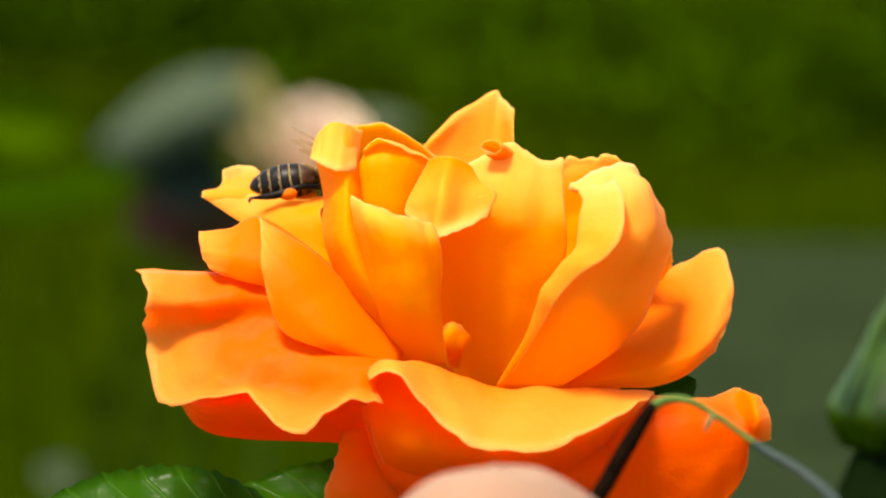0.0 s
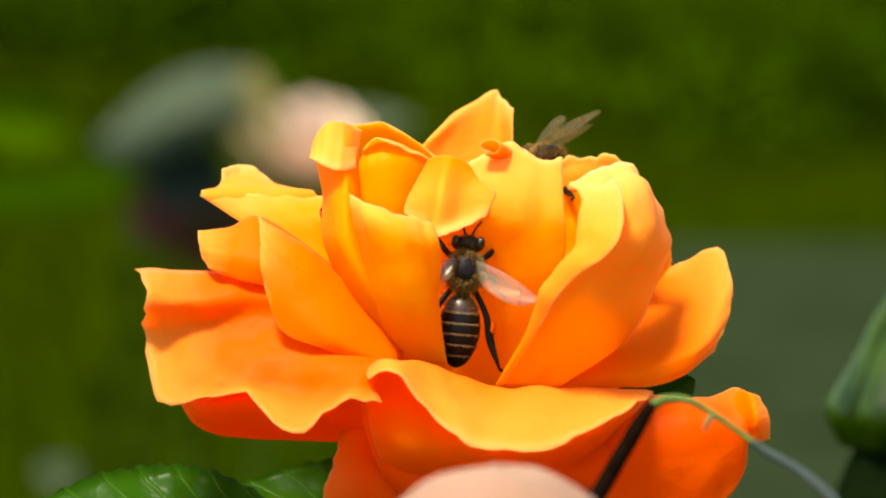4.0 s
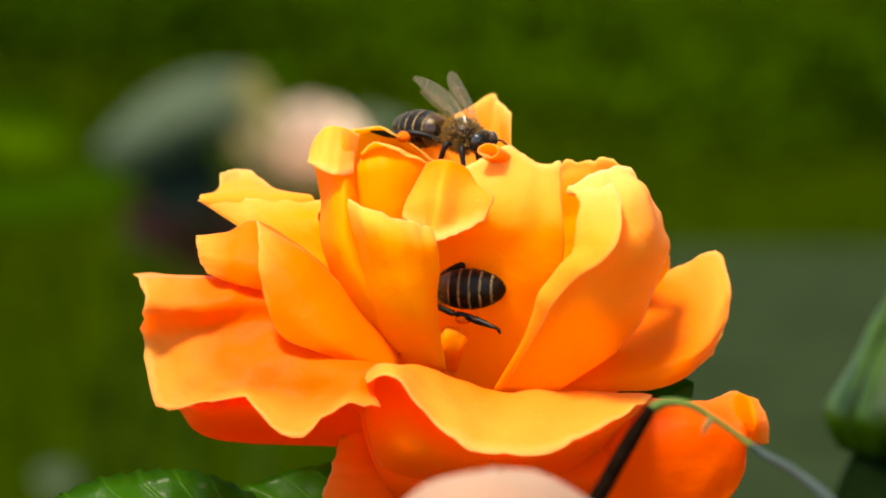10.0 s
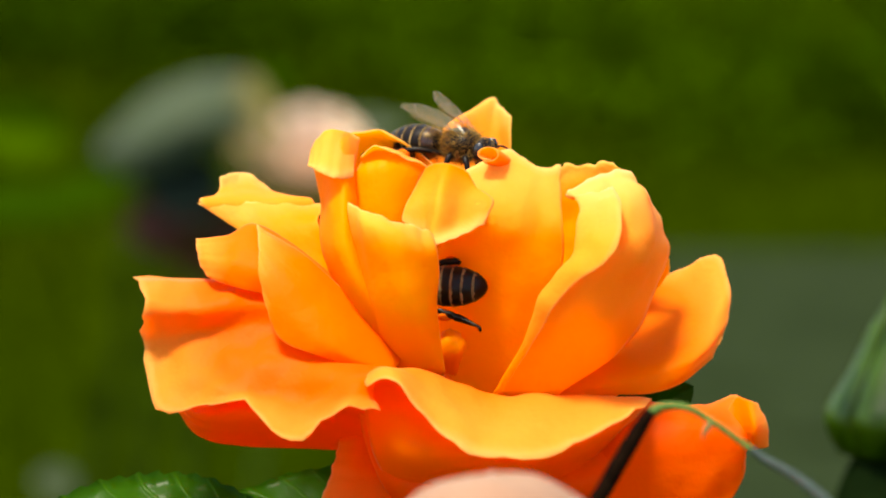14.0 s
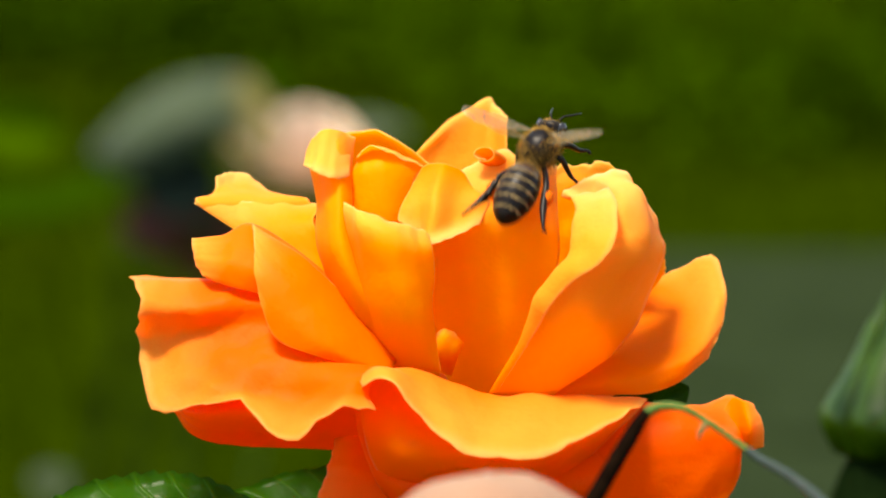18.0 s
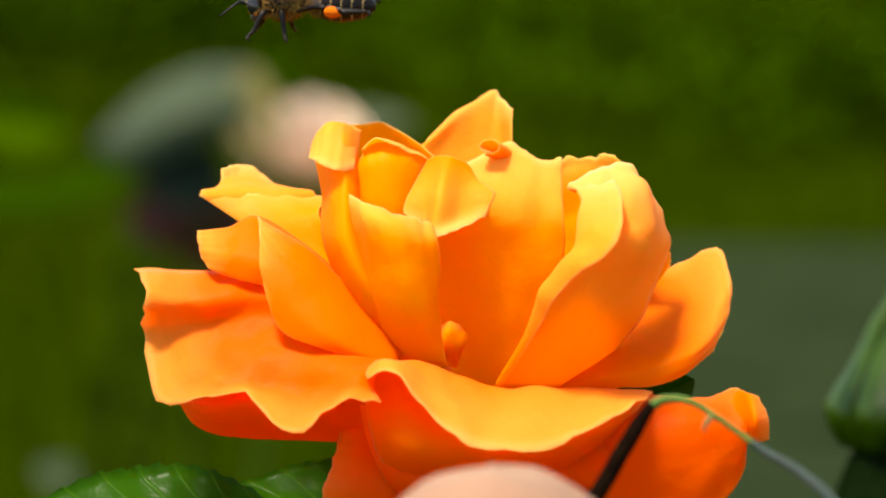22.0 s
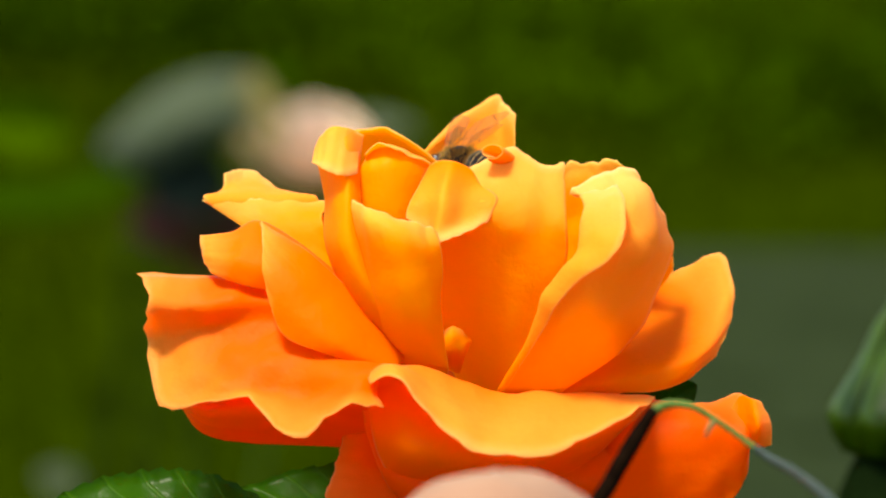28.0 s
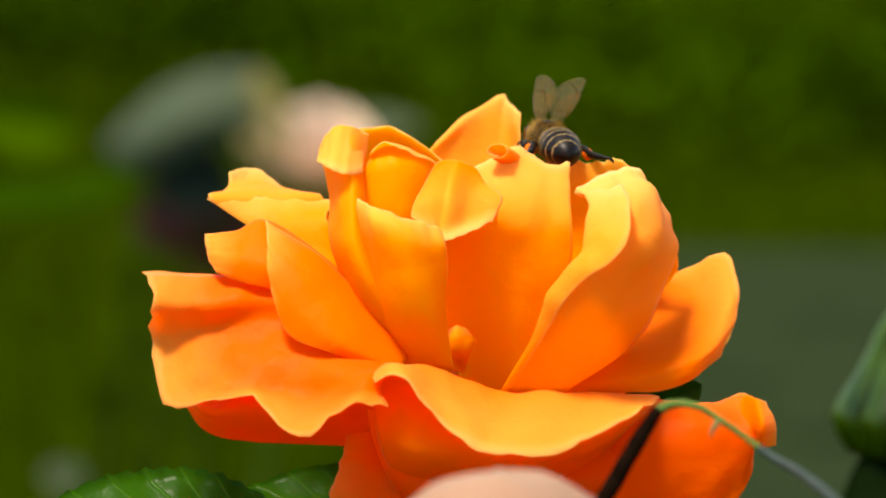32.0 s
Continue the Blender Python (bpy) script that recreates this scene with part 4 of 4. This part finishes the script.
def honey_bee(m, label):
    """Head along +y, back along +z; the origin lies in the thorax."""
    bee = thing("honey_bee", m, label, "bee", "honey bees on the rose")
    part("thorax", blob("thorax", (1.95, 2.2, 1.85), CHITIN, lumps=0.06), bee)
    part("thorax_hair", hairs("thorax_hair", (1.95, 2.2, 1.85), 2200, 0.55, FUZZ, 1, lambda p: p.z < 1.6), bee, "golden brown hair")
    head = part("head", blob("head", (1.6, 0.95, 1.4), CHITIN, profile=lambda v: 1 - 0.1 * v), bee, "", pose(0, 0.00285, -0.0003, -12))
    part("face_hair", hairs("face_hair", (1.3, 0.95, 1.35), 300, 0.35, FUZZ, 2, lambda p: abs(p.x) < 0.9), head)
    for sx in (-1, 1):
        part("eye", blob("eye", (0.5, 0.75, 1.1), EYE, 10, 14), head, "dark oval eye", pose(sx * 0.00128, 0.0001, 0.00012, 0, 0, sx * -12))
        part("antenna", tube("antenna", [(sx * .3, .8, .3), (sx * .7, 1.6, .9), (sx * 1.1, 2.3, .7), (sx * 1.7, 3.9, .1)], [.13, .12, .11, .09], CHITIN, 6, 14), head, "thin black antenna")
    part("mandible", blob("mandible", (0.5, 0.5, 0.6), BROWN, 8, 10), head, "", pose(0, 0.0005, -0.0012))
    part("waist", blob("waist", (0.7, 0.8, 0.7), CHITIN, 8, 10), bee, "", pose(0, -0.0022, -0.0002))
    # abdomen in overlapping rings, each with a pale hair band at its front
    abdomen = part("abdomen", blob("abdomen", (2.1, 3.9, 1.95), CHITIN, profile=lambda v: 1.0 - 0.10 * max(0, -v)), bee, "", pose(0, -0.0062, -0.0006, 8))
    for k in range(6):
        v0 = 0.80 - k * 0.29
        for piece, mat, a, b, g in (("ring", CHITIN if k else BROWN, v0 + 0.02, v0 - 0.30, 1.05), ("hair_band", BAND, v0 + 0.015, v0 - 0.055, 1.07)):
            if piece == "hair_band" and k == 0:
                continue
            verts, faces, n = [], [], 40
            for i in range(7):
                v = max(-0.985, a + (b - a) * i / 6)
                rr = math.sqrt(1 - v * v) * (1 - 0.10 * max(0, -v)) * (g - 0.03 * (i / 6) + (0.02 if i in (1, 2, 3, 4, 5) else 0))
                for q in range(n):
                    t = 2 * math.pi * q / n
                    fray = 0.05 * noise.noise(Vector((9 * math.cos(t), 9 * math.sin(t), k))) * i / 6 if piece == "hair_band" else 0
                    verts.append(Vector((2.1 * rr * math.cos(t), 3.9 * (v + fray), 1.95 * rr * math.sin(t))) * 0.001)
            for i in range(6):
                for q in range(n):
                    w = (q + 1) % n
                    faces.append((i * n + q, i * n + w, (i + 1) * n + w, (i + 1) * n + q))
            part(piece, mesh(piece, verts, faces, mat), abdomen, "pale hair band" if piece == "hair_band" else "")
    part("abdomen_hair", hairs("abdomen_hair", (2.1, 3.9, 1.95), 420, 0.5, FUZZ, 4, lambda p: p.y > 2.3), abdomen, "short golden hair")
    # legs: three pairs, the hind pair with pollen
    for sx in (-1, 1):
        for k, (y0, way, drop, size) in enumerate(((1.1, 1.6, -2.6, .85), (0.0, -0.3, -3.0, .95), (-1.2, -2.8, -2.9, 1.15))):
            knee = (sx * 2.5 * size, y0 + way * 0.5, -0.9)
            foot = (sx * 3.3 * size, y0 + way * 1.15, drop)
            toe = (sx * 3.9 * size, y0 + way * 1.6, drop - 0.6)
            if k == 2:
                knee, foot, toe = (sx * 2.6, -4.2, -0.5), (sx * 3.4, -7.0, -1.1), (sx * 4.6, -9.7, -1.1)
            leg = part("leg", tube("leg", [(sx * 0.8, y0, -1.1), knee, foot, toe], [.3, .34, .42 if k == 2 else .26, .13], CHITIN, 8, 18), bee)
            part("claw", tube("claw", [toe, (toe[0] + sx * 0.3, toe[1] - 0.15, toe[2] - 0.2), (toe[0] + sx * 0.4, toe[1] - 0.1, toe[2] - 0.5)], [.2, .16, .03], CHITIN, 6, 5), leg)
            part("leg_hair", hairs("leg_hair", (0.5, 1.4, 0.4), 90, 0.4, FUZZ, 7 + k), leg, "short golden hair", pose(sx * 0.0016, (y0 + 0.3 * way) * 0.001, -0.001))
            if k == 2:
                part("pollen_basket", blob("pollen_basket", (0.6, 0.95, 0.65), POLLEN, 14, 18, lumps=0.14), leg, "ball of orange pollen", pose(sx * 0.0032, -0.0057, -0.0011, 8))
    for sx in (-1, 1):
        part("wing", wing_mesh("wing", 7.6, 3.6, sx), bee, "clear veined forewing", wing_pose(sx, True, 14, 22))
        part("hind_wing", wing_mesh("hind_wing", 5.4, 2.8, sx), bee, "clear veined hindwing", wing_pose(sx, False, 10, 30))
    return bee


forager = honey_bee(VIEW, "dark honey bee with orange pollen on its hind legs")
second = honey_bee(VIEW, "banded honey bee with raised clear wings and orange pollen")

# seconds, place of the thorax (millimetres), direction of the head, direction of the back
FORAGER = [
    (0, (-10.9, 7.0, 7.8), (1.00, 0.00, 0.03), (0.00, -0.25, 1.00)),
    (0.4, (-11.8, 6.0, 8.0), (0.70, 0.60, 0.20), (0.00, -0.30, 1.00)),
    (0.8, (-11.2, 5.0, 7.9), (0.60, -0.40, 0.00), (0.00, -0.10, 1.00)),
    (1.2, (-11.1, 3.0, 4.8), (-0.30, -0.50, -0.60), (-0.30, -0.20, 1.00)),
    (1.4, (-13.2, 0.0, 4.4), (-0.50, -0.60, -0.50), (-0.20, -0.40, 1.00)),
    (1.6, (-19.1, -4.0, 5.5), (-1.00, -0.20, -0.20), (-0.10, -0.35, 1.00)),
    (1.8, (-25.3, -10.0, 1.6), (-0.80, -0.50, -0.50), (-0.40, -0.30, 1.00)),
    (2, (-26.9, -12.0, -0.6), (-0.75, -0.30, -0.65), (-0.40, -0.40, 0.90)),
    (2.1, (-28.5, -14.0, 1.6), (-0.85, -0.30, -0.35), (-0.30, -0.30, 1.00)),
    (2.2, (-33.4, -12.0, 8.0), (-0.95, -0.10, 0.35), (0.30, -0.25, 1.00)),
    (2.3, (-42.8, -5.0, 20.6), (-0.60, 0.50, 0.50), (0.30, -0.20, 1.00)),
    (2.4, (-37.4, 0.0, 30.4), (0.60, 0.60, 0.20), (0.00, -0.20, 1.00)),
    (2.5, (-26.9, 0.0, 25.3), (0.95, 0.10, 0.25), (-0.20, -0.30, 1.00)),
    (2.6, (-13.8, -8.0, 10.6), (0.92, 0.10, 0.38), (-0.30, -0.40, 1.00)),
    (2.7, (-11.7, -14.0, 7.2), (0.80, 0.35, 0.50), (-0.35, -0.60, 0.80)),
    (2.8, (-7.5, -18.0, 3.3), (0.65, 0.60, 0.50), (-0.30, -0.80, 0.60)),
    (2.9, (-4.6, -16.0, 5.4), (0.55, 0.75, 0.50), (-0.30, -0.90, 0.50)),
    (3, (-0.7, -14.0, 4.2), (0.22, 0.82, 0.55), (-0.10, -1.00, 0.40)),
    (3.1, (1.4, -13.5, 1.5), (0.00, 0.70, 0.70), (0.00, -1.00, 0.40)),
    (3.2, (3.0, -12.5, 1.2), (-0.40, 0.30, 0.90), (0.10, -1.00, 0.30)),
    (3.3, (2.4, -11.5, -2.8), (0.35, 0.20, 0.90), (-0.10, -1.00, 0.20)),
    (3.5, (2.6, -10.0, -1.8), (0.40, 0.30, 0.85), (-0.10, -1.00, 0.20)),
    (4, (2.4, -7.0, -2.5), (0.10, 0.10, 0.95), (0.00, -1.00, 0.10)),
    (5, (1.6, -6.0, -3.6), (-0.15, 0.20, 0.97), (0.00, -1.00, 0.20)),
    (5.5, (1.7, -6.2, -4.4), (-0.10, 0.42, 0.90), (0.10, -1.00, 0.42)),
    (6, (2.1, -6.2, -4.6), (-0.04, 0.48, 0.87), (0.10, -1.00, 0.45)),
    (6.4, (1.6, -6.0, -4.4), (-0.20, 0.36, 0.90), (0.20, -1.00, 0.36)),
    (6.7, (1.2, -5.2, -5.4), (-0.75, 0.02, 0.60), (0.00, -0.90, 0.45)),
    (7, (0.7, -5.0, -4.9), (-0.85, -0.06, 0.50), (0.00, -0.80, 0.60)),
    (7.4, (0.6, -4.6, -3.9), (-0.97, 0.05, 0.20), (0.00, -0.70, 0.70)),
    (8, (-1.9, -3.0, -3.9), (-0.97, 0.25, 0.04), (0.00, -0.90, 0.45)),
    (9, (-2.7, -3.0, -4.0), (-0.95, 0.30, 0.00), (0.00, -0.90, 0.45)),
    (10, (-2.9, -2.5, -4.0), (-0.93, 0.35, -0.05), (0.00, -0.90, 0.45)),
    (11, (-3.8, -2.5, -4.4), (-0.92, 0.35, -0.15), (-0.10, -0.90, 0.45)),
    (11.5, (-4.6, -2.5, -5.0), (-0.92, 0.35, -0.20), (-0.10, -0.90, 0.45)),
    (12, (-5.9, -2.5, -5.6), (-0.90, 0.35, -0.25), (-0.20, -0.90, 0.45)),
    (12.5, (-5.9, -2.5, -5.8), (-0.92, 0.35, -0.12), (-0.10, -0.90, 0.45)),
    (13, (-5.6, -2.5, -5.5), (-0.93, 0.35, 0.02), (0.00, -0.90, 0.45)),
    (13.5, (-5.2, -2.5, -5.2), (-0.93, 0.35, -0.03), (0.00, -0.90, 0.45)),
    (14, (-4.8, -2.5, -3.2), (-0.93, 0.35, -0.03), (0.00, -0.90, 0.45)),
    (14.2, (2.5, -7.0, -3.7), (-0.85, 0.10, 0.45), (0.00, -0.90, 0.40)),
    (14.5, (2.1, -7.0, -1.0), (-0.62, 0.10, 0.78), (0.10, -1.00, 0.20)),
    (15.5, (2.6, -7.0, -2.6), (-0.55, 0.10, 0.80), (0.10, -1.00, 0.20)),
    (16.5, (2.9, -7.0, -4.9), (-0.60, 0.10, 0.75), (0.20, -1.00, 0.20)),
    (16.8, (2.8, -5.5, -5.4), (-0.85, -0.02, 0.45), (0.10, -0.80, 0.60)),
    (17, (1.6, -5.0, -5.6), (-0.92, -0.08, 0.36), (0.00, -0.60, 0.80)),
    (17.2, (3.0, -6.5, -2.0), (-0.60, 0.02, 0.75), (0.10, -1.00, 0.30)),
    (17.4, (3.5, -7.0, 0.8), (-0.35, 0.10, 0.93), (0.00, -1.00, 0.10)),
    (17.6, (5.8, -7.0, 2.3), (0.10, 0.10, 0.98), (0.00, -1.00, 0.10)),
    (17.8, (6.6, -8.0, 4.8), (0.35, 0.10, 0.90), (0.30, -1.00, 0.10)),
    (18, (10.9, -4.0, 11.2), (0.42, 0.55, 0.70), (-0.30, -0.80, 0.50)),
    (18.2, (9.3, 14.0, 14.5), (-0.97, 0.10, 0.20), (0.10, -0.25, 1.00)),
    (18.4, (9.3, 19.0, 13.7), (-0.60, -0.75, 0.10), (0.10, -0.10, 1.00)),
    (18.7, (9.7, 20.0, 13.9), (-0.94, 0.05, 0.24), (0.20, -0.15, 1.00)),
    (19, (10.1, 20.0, 13.8), (-0.92, 0.05, 0.30), (0.25, -0.15, 1.00)),
    (19.2, (9.4, 20.0, 13.7), (-0.94, 0.10, 0.25), (0.20, -0.15, 1.00)),
    (19.4, (6.2, 21.0, 11.7), (-0.85, 0.40, 0.30), (0.20, 0.00, 1.00)),
    (19.7, (2.9, 22.0, 7.0), (-0.90, 0.30, 0.10), (0.20, 0.00, 1.00)),
    (20, (2.5, 23.0, 7.4), (-0.80, -0.30, 0.10), (0.00, 0.00, 1.00)),
    (20.2, (2.0, 22.0, 12.7), (-0.60, -0.50, 0.50), (0.00, 0.00, 1.00)),
    (20.4, (5.1, 22.0, 13.8), (0.60, -0.40, 0.50), (0.00, 0.00, 1.00)),
    (20.6, (8.3, 22.0, 15.4), (0.40, -0.80, 0.50), (-0.10, 0.30, 1.00)),
    (20.8, (8.5, 22.0, 10.7), (0.40, -0.80, 0.40), (0.00, 0.30, 1.00)),
    (21, (9.2, 22.0, 11.4), (0.30, -0.90, 0.20), (0.00, 0.20, 1.00)),
    (21.2, (9.2, 21.0, 12.7), (0.50, -0.80, 0.30), (0.00, 0.30, 1.00)),
    (21.4, (11.5, 18.0, 24.9), (0.80, 0.10, 0.40), (-0.20, -0.10, 1.00)),
    (21.6, (20.8, 10.0, 32.4), (0.60, -0.60, 0.30), (-0.20, -0.10, 1.00)),
    (21.8, (15.5, 0.0, 27.7), (-0.60, -0.60, 0.20), (0.00, -0.10, 1.00)),
    (21.9, (11.6, 0.0, 26.6), (-0.90, -0.20, 0.10), (0.00, -0.20, 1.00)),
    (21.96, (-16.1, 4.0, 26.2), (-0.97, 0.10, 0.00), (0.00, -0.20, 1.00)),
    (22, (-17.0, 4.0, 26.4), (-0.97, 0.10, -0.05), (0.00, -0.20, 1.00)),
    (22.04, (-18.2, 4.0, 26.2), (-0.97, 0.10, -0.10), (0.00, -0.20, 1.00)),
    (22.1, (-45.2, 6.0, 22.9), (-0.97, 0.10, -0.15), (0.00, -0.20, 1.00)),
    (22.2, (-69.7, 10.0, 25.8), (-0.90, 0.20, 0.20), (0.00, -0.20, 1.00)),
    (22.6, (-240.0, 440.0, 60.0), (-0.70, 0.70, 0.10), (0.00, 0.00, 1.00)),
    (23.3, (-760.0, 1900.0, -150.0), (-0.60, 0.78, -0.15), (0.00, -0.10, 1.00)),
    (23.7, (-900.0, 2304.0, -252.0), (-0.80, 0.60, 0.12), (0.00, -0.21, 0.98)),
    (32, (-900.0, 2304.0, -252.0), (-0.80, 0.60, 0.12), (0.00, -0.21, 0.98)),
]
SECOND = [
    (0, (7.6, 6.0, 1.0), (0.30, 0.30, 0.90), (0.00, -1.00, 0.30)),
    (1.9, (6.8, 4.5, 4.2), (0.30, 0.30, 0.90), (0.00, -1.00, 0.30)),
    (2.4, (7.8, 6.0, 5.3), (0.50, 0.80, 0.20), (0.00, -0.20, 1.00)),
    (2.8, (9.8, 10.0, 7.4), (0.00, 0.95, 0.30), (0.00, -0.30, 1.00)),
    (3, (9.2, 10.0, 8.6), (0.25, 0.92, 0.20), (0.00, -0.30, 1.00)),
    (3.2, (12.5, 10.0, 11.5), (0.10, 0.95, 0.20), (0.10, -0.30, 1.00)),
    (3.5, (12.5, 10.0, 11.4), (-0.25, 0.92, 0.25), (0.10, -0.30, 1.00)),
    (4.5, (9.9, 14.0, 6.1), (-0.80, 0.50, 0.20), (0.10, -0.30, 1.00)),
    (5.5, (6.9, 12.0, 2.4), (-0.90, 0.10, 0.10), (0.10, -0.10, 1.00)),
    (6.8, (1.4, 12.0, 2.4), (-0.90, 0.20, 0.10), (0.10, -0.10, 1.00)),
    (7, (0.4, 11.0, 4.6), (-0.40, -0.60, 0.20), (0.00, 0.00, 1.00)),
    (7.2, (-0.3, 7.0, 13.4), (-0.20, -0.95, 0.20), (0.00, 0.10, 1.00)),
    (7.4, (-1.6, 7.0, 13.5), (-0.50, -0.85, -0.10), (0.00, 0.10, 1.00)),
    (7.6, (-2.6, 7.0, 12.5), (-0.90, 0.10, -0.25), (0.00, -0.20, 1.00)),
    (7.8, (-2.7, 12.0, 5.2), (-0.80, 0.50, -0.20), (0.00, -0.20, 1.00)),
    (8, (-2.7, 13.0, 5.0), (-0.60, 0.70, -0.20), (0.00, -0.20, 1.00)),
    (8.6, (-3.3, 13.0, 5.0), (0.60, 0.70, -0.10), (0.00, -0.20, 1.00)),
    (9, (-4.4, 12.0, 12.1), (0.40, -0.85, 0.30), (-0.20, -0.20, 1.00)),
    (9.1, (-2.5, 8.0, 13.5), (0.90, -0.30, 0.10), (0.00, -0.20, 1.00)),
    (9.3, (-0.7, 6.0, 14.0), (0.85, -0.40, -0.10), (0.10, -0.20, 1.00)),
    (9.5, (-0.9, 6.0, 13.7), (0.75, -0.50, -0.30), (0.20, -0.20, 1.00)),
    (9.8, (2.5, 5.5, 12.7), (0.72, -0.64, -0.22), (0.20, -0.35, 1.00)),
    (10.5, (2.5, 5.5, 12.5), (0.72, -0.64, -0.22), (0.20, -0.35, 1.00)),
    (11, (1.6, 6.0, 13.0), (0.52, -0.75, -0.40), (0.30, -0.30, 1.00)),
    (11.5, (1.6, 6.0, 13.1), (0.55, -0.72, -0.38), (0.30, -0.30, 1.00)),
    (12, (1.9, 5.5, 12.8), (0.72, -0.66, -0.10), (0.10, -0.45, 1.00)),
    (13, (2.9, 6.0, 11.9), (0.88, -0.40, -0.22), (0.15, -0.40, 1.00)),
    (14, (2.4, 6.0, 11.9), (0.80, -0.56, -0.14), (0.10, -0.40, 1.00)),
    (14.5, (1.2, 6.0, 12.2), (0.70, -0.60, -0.30), (0.20, -0.20, 1.00)),
    (15.2, (3.3, 8.0, 8.9), (0.80, 0.30, -0.40), (0.00, -0.20, 1.00)),
    (16.2, (8.0, 10.0, 3.8), (0.90, 0.30, -0.10), (0.00, -0.10, 1.00)),
    (26.5, (7.4, 10.0, 2.5), (0.90, 0.30, -0.10), (0.00, -0.10, 1.00)),
    (27.5, (1.6, 10.0, 7.8), (-0.50, 0.80, 0.05), (0.10, -0.30, 0.90)),
    (28, (1.7, 10.0, 9.8), (-0.50, 0.80, 0.05), (0.10, -0.30, 0.90)),
    (28.6, (1.7, 10.0, 9.3), (-0.30, 0.90, 0.05), (0.10, -0.30, 0.90)),
    (28.9, (1.3, 10.0, 7.9), (-0.20, 0.90, 0.05), (0.10, -0.30, 0.90)),
    (29.5, (5.0, 10.0, 7.1), (0.70, 0.60, 0.15), (0.00, -0.30, 0.90)),
    (29.8, (7.7, 8.0, 8.9), (0.85, 0.20, 0.45), (-0.30, -0.35, 0.90)),
    (30, (7.8, 8.0, 10.8), (0.85, 0.15, 0.45), (-0.35, -0.30, 0.85)),
    (30.2, (8.0, 8.0, 10.8), (0.85, 0.15, 0.45), (-0.35, -0.30, 0.85)),
    (30.4, (10.3, 8.0, 10.7), (0.95, 0.10, 0.15), (-0.10, -0.35, 0.95)),
    (30.7, (12.2, 7.0, 12.0), (0.95, -0.20, 0.05), (0.00, -0.20, 0.95)),
    (31, (11.4, 10.0, 12.2), (0.02, 0.97, 0.12), (0.00, -0.15, 1.00)),
    (31.3, (11.5, 10.0, 12.0), (-0.20, 0.95, 0.12), (0.10, -0.15, 1.00)),
    (31.7, (11.4, 10.0, 12.1), (-0.20, 0.95, 0.12), (0.10, -0.15, 1.00)),
    (32, (10.6, 10.0, 12.5), (-0.22, 0.95, 0.12), (0.10, -0.15, 1.00)),
]
# seconds, how far the wings lift and how far they stand out
FORAGER_WINGS = [(0, 25, 25), (1.6, 30, 25), (1.8, 45, 60), (2.0, 40, 75), (2.2, 40, 35), (2.3, 20, 80), (3.4, 15, 80), (3.7, 12, 62), (5.5, 8, 80), (6.2, 8, 80), (6.6, 10, 45), (7.0, 12, 14), (7.6, 4, 70), (13.8, 2, 84), (14.1, 6, 14), (16.5, 6, 14), (17.3, 10, 25), (17.5, 12, 42),
                 (17.8, 12, 30), (18.0, 20, 85), (18.3, 30, 60), (18.7, 36, 18), (19.3, 34, 18), (19.7, 5, 15), (20.2, 8, 15), (20.42, 8, 15), (20.56, 25, 70), (20.8, 4, 15), (21.15, 6, 15), (21.35, 30, 80), (23.4, 30, 80), (23.8, 6, 15), (32, 6, 15)]
SECOND_WINGS = [(0, 30, 15), (3.0, 46, 8), (3.2, 34, 24), (3.5, 40, 24), (6.95, 10, 15), (7.15, 40, 24), (7.5, 50, 24), (7.8, 5, 15), (9.0, 5, 15), (9.15, 55, 40), (9.5, 50, 42), (10.0, 32, 22), (11.2, 32, 18), (12.0, 32, 22), (13.0, 22, 14), (13.6, 20, 14), (14.0, 22, 22), (14.4, 34, 24), (16, 30, 30), (27.3, 30, 24), (28.5, 30, 22), (29.0, 30, 28), (29.6, 34, 18), (29.9, 14, 9), (30.3, 14, 10), (30.6, 12, 16), (31.0, 32, 40), (31.4, 40, 26), (32, 44, 18)]


def motions():
    for bee, rows, wings in ((forager, FORAGER, FORAGER_WINGS), (second, SECOND, SECOND_WINGS)):
        walk(bee, [(t, basis(at, ahead, up)) for t, at, ahead, up in rows])
        for ob in bee.children:
            kind = ob.name.split(".")[0]
            if kind in ("wing", "hind_wing"):
                side = 1 if ob.location.x > 0 else -1
                walk(ob, [(t, wing_pose(side, kind == "wing", lift, out if kind == "wing" else out * 1.15)) for t, lift, out in wings])


motions()
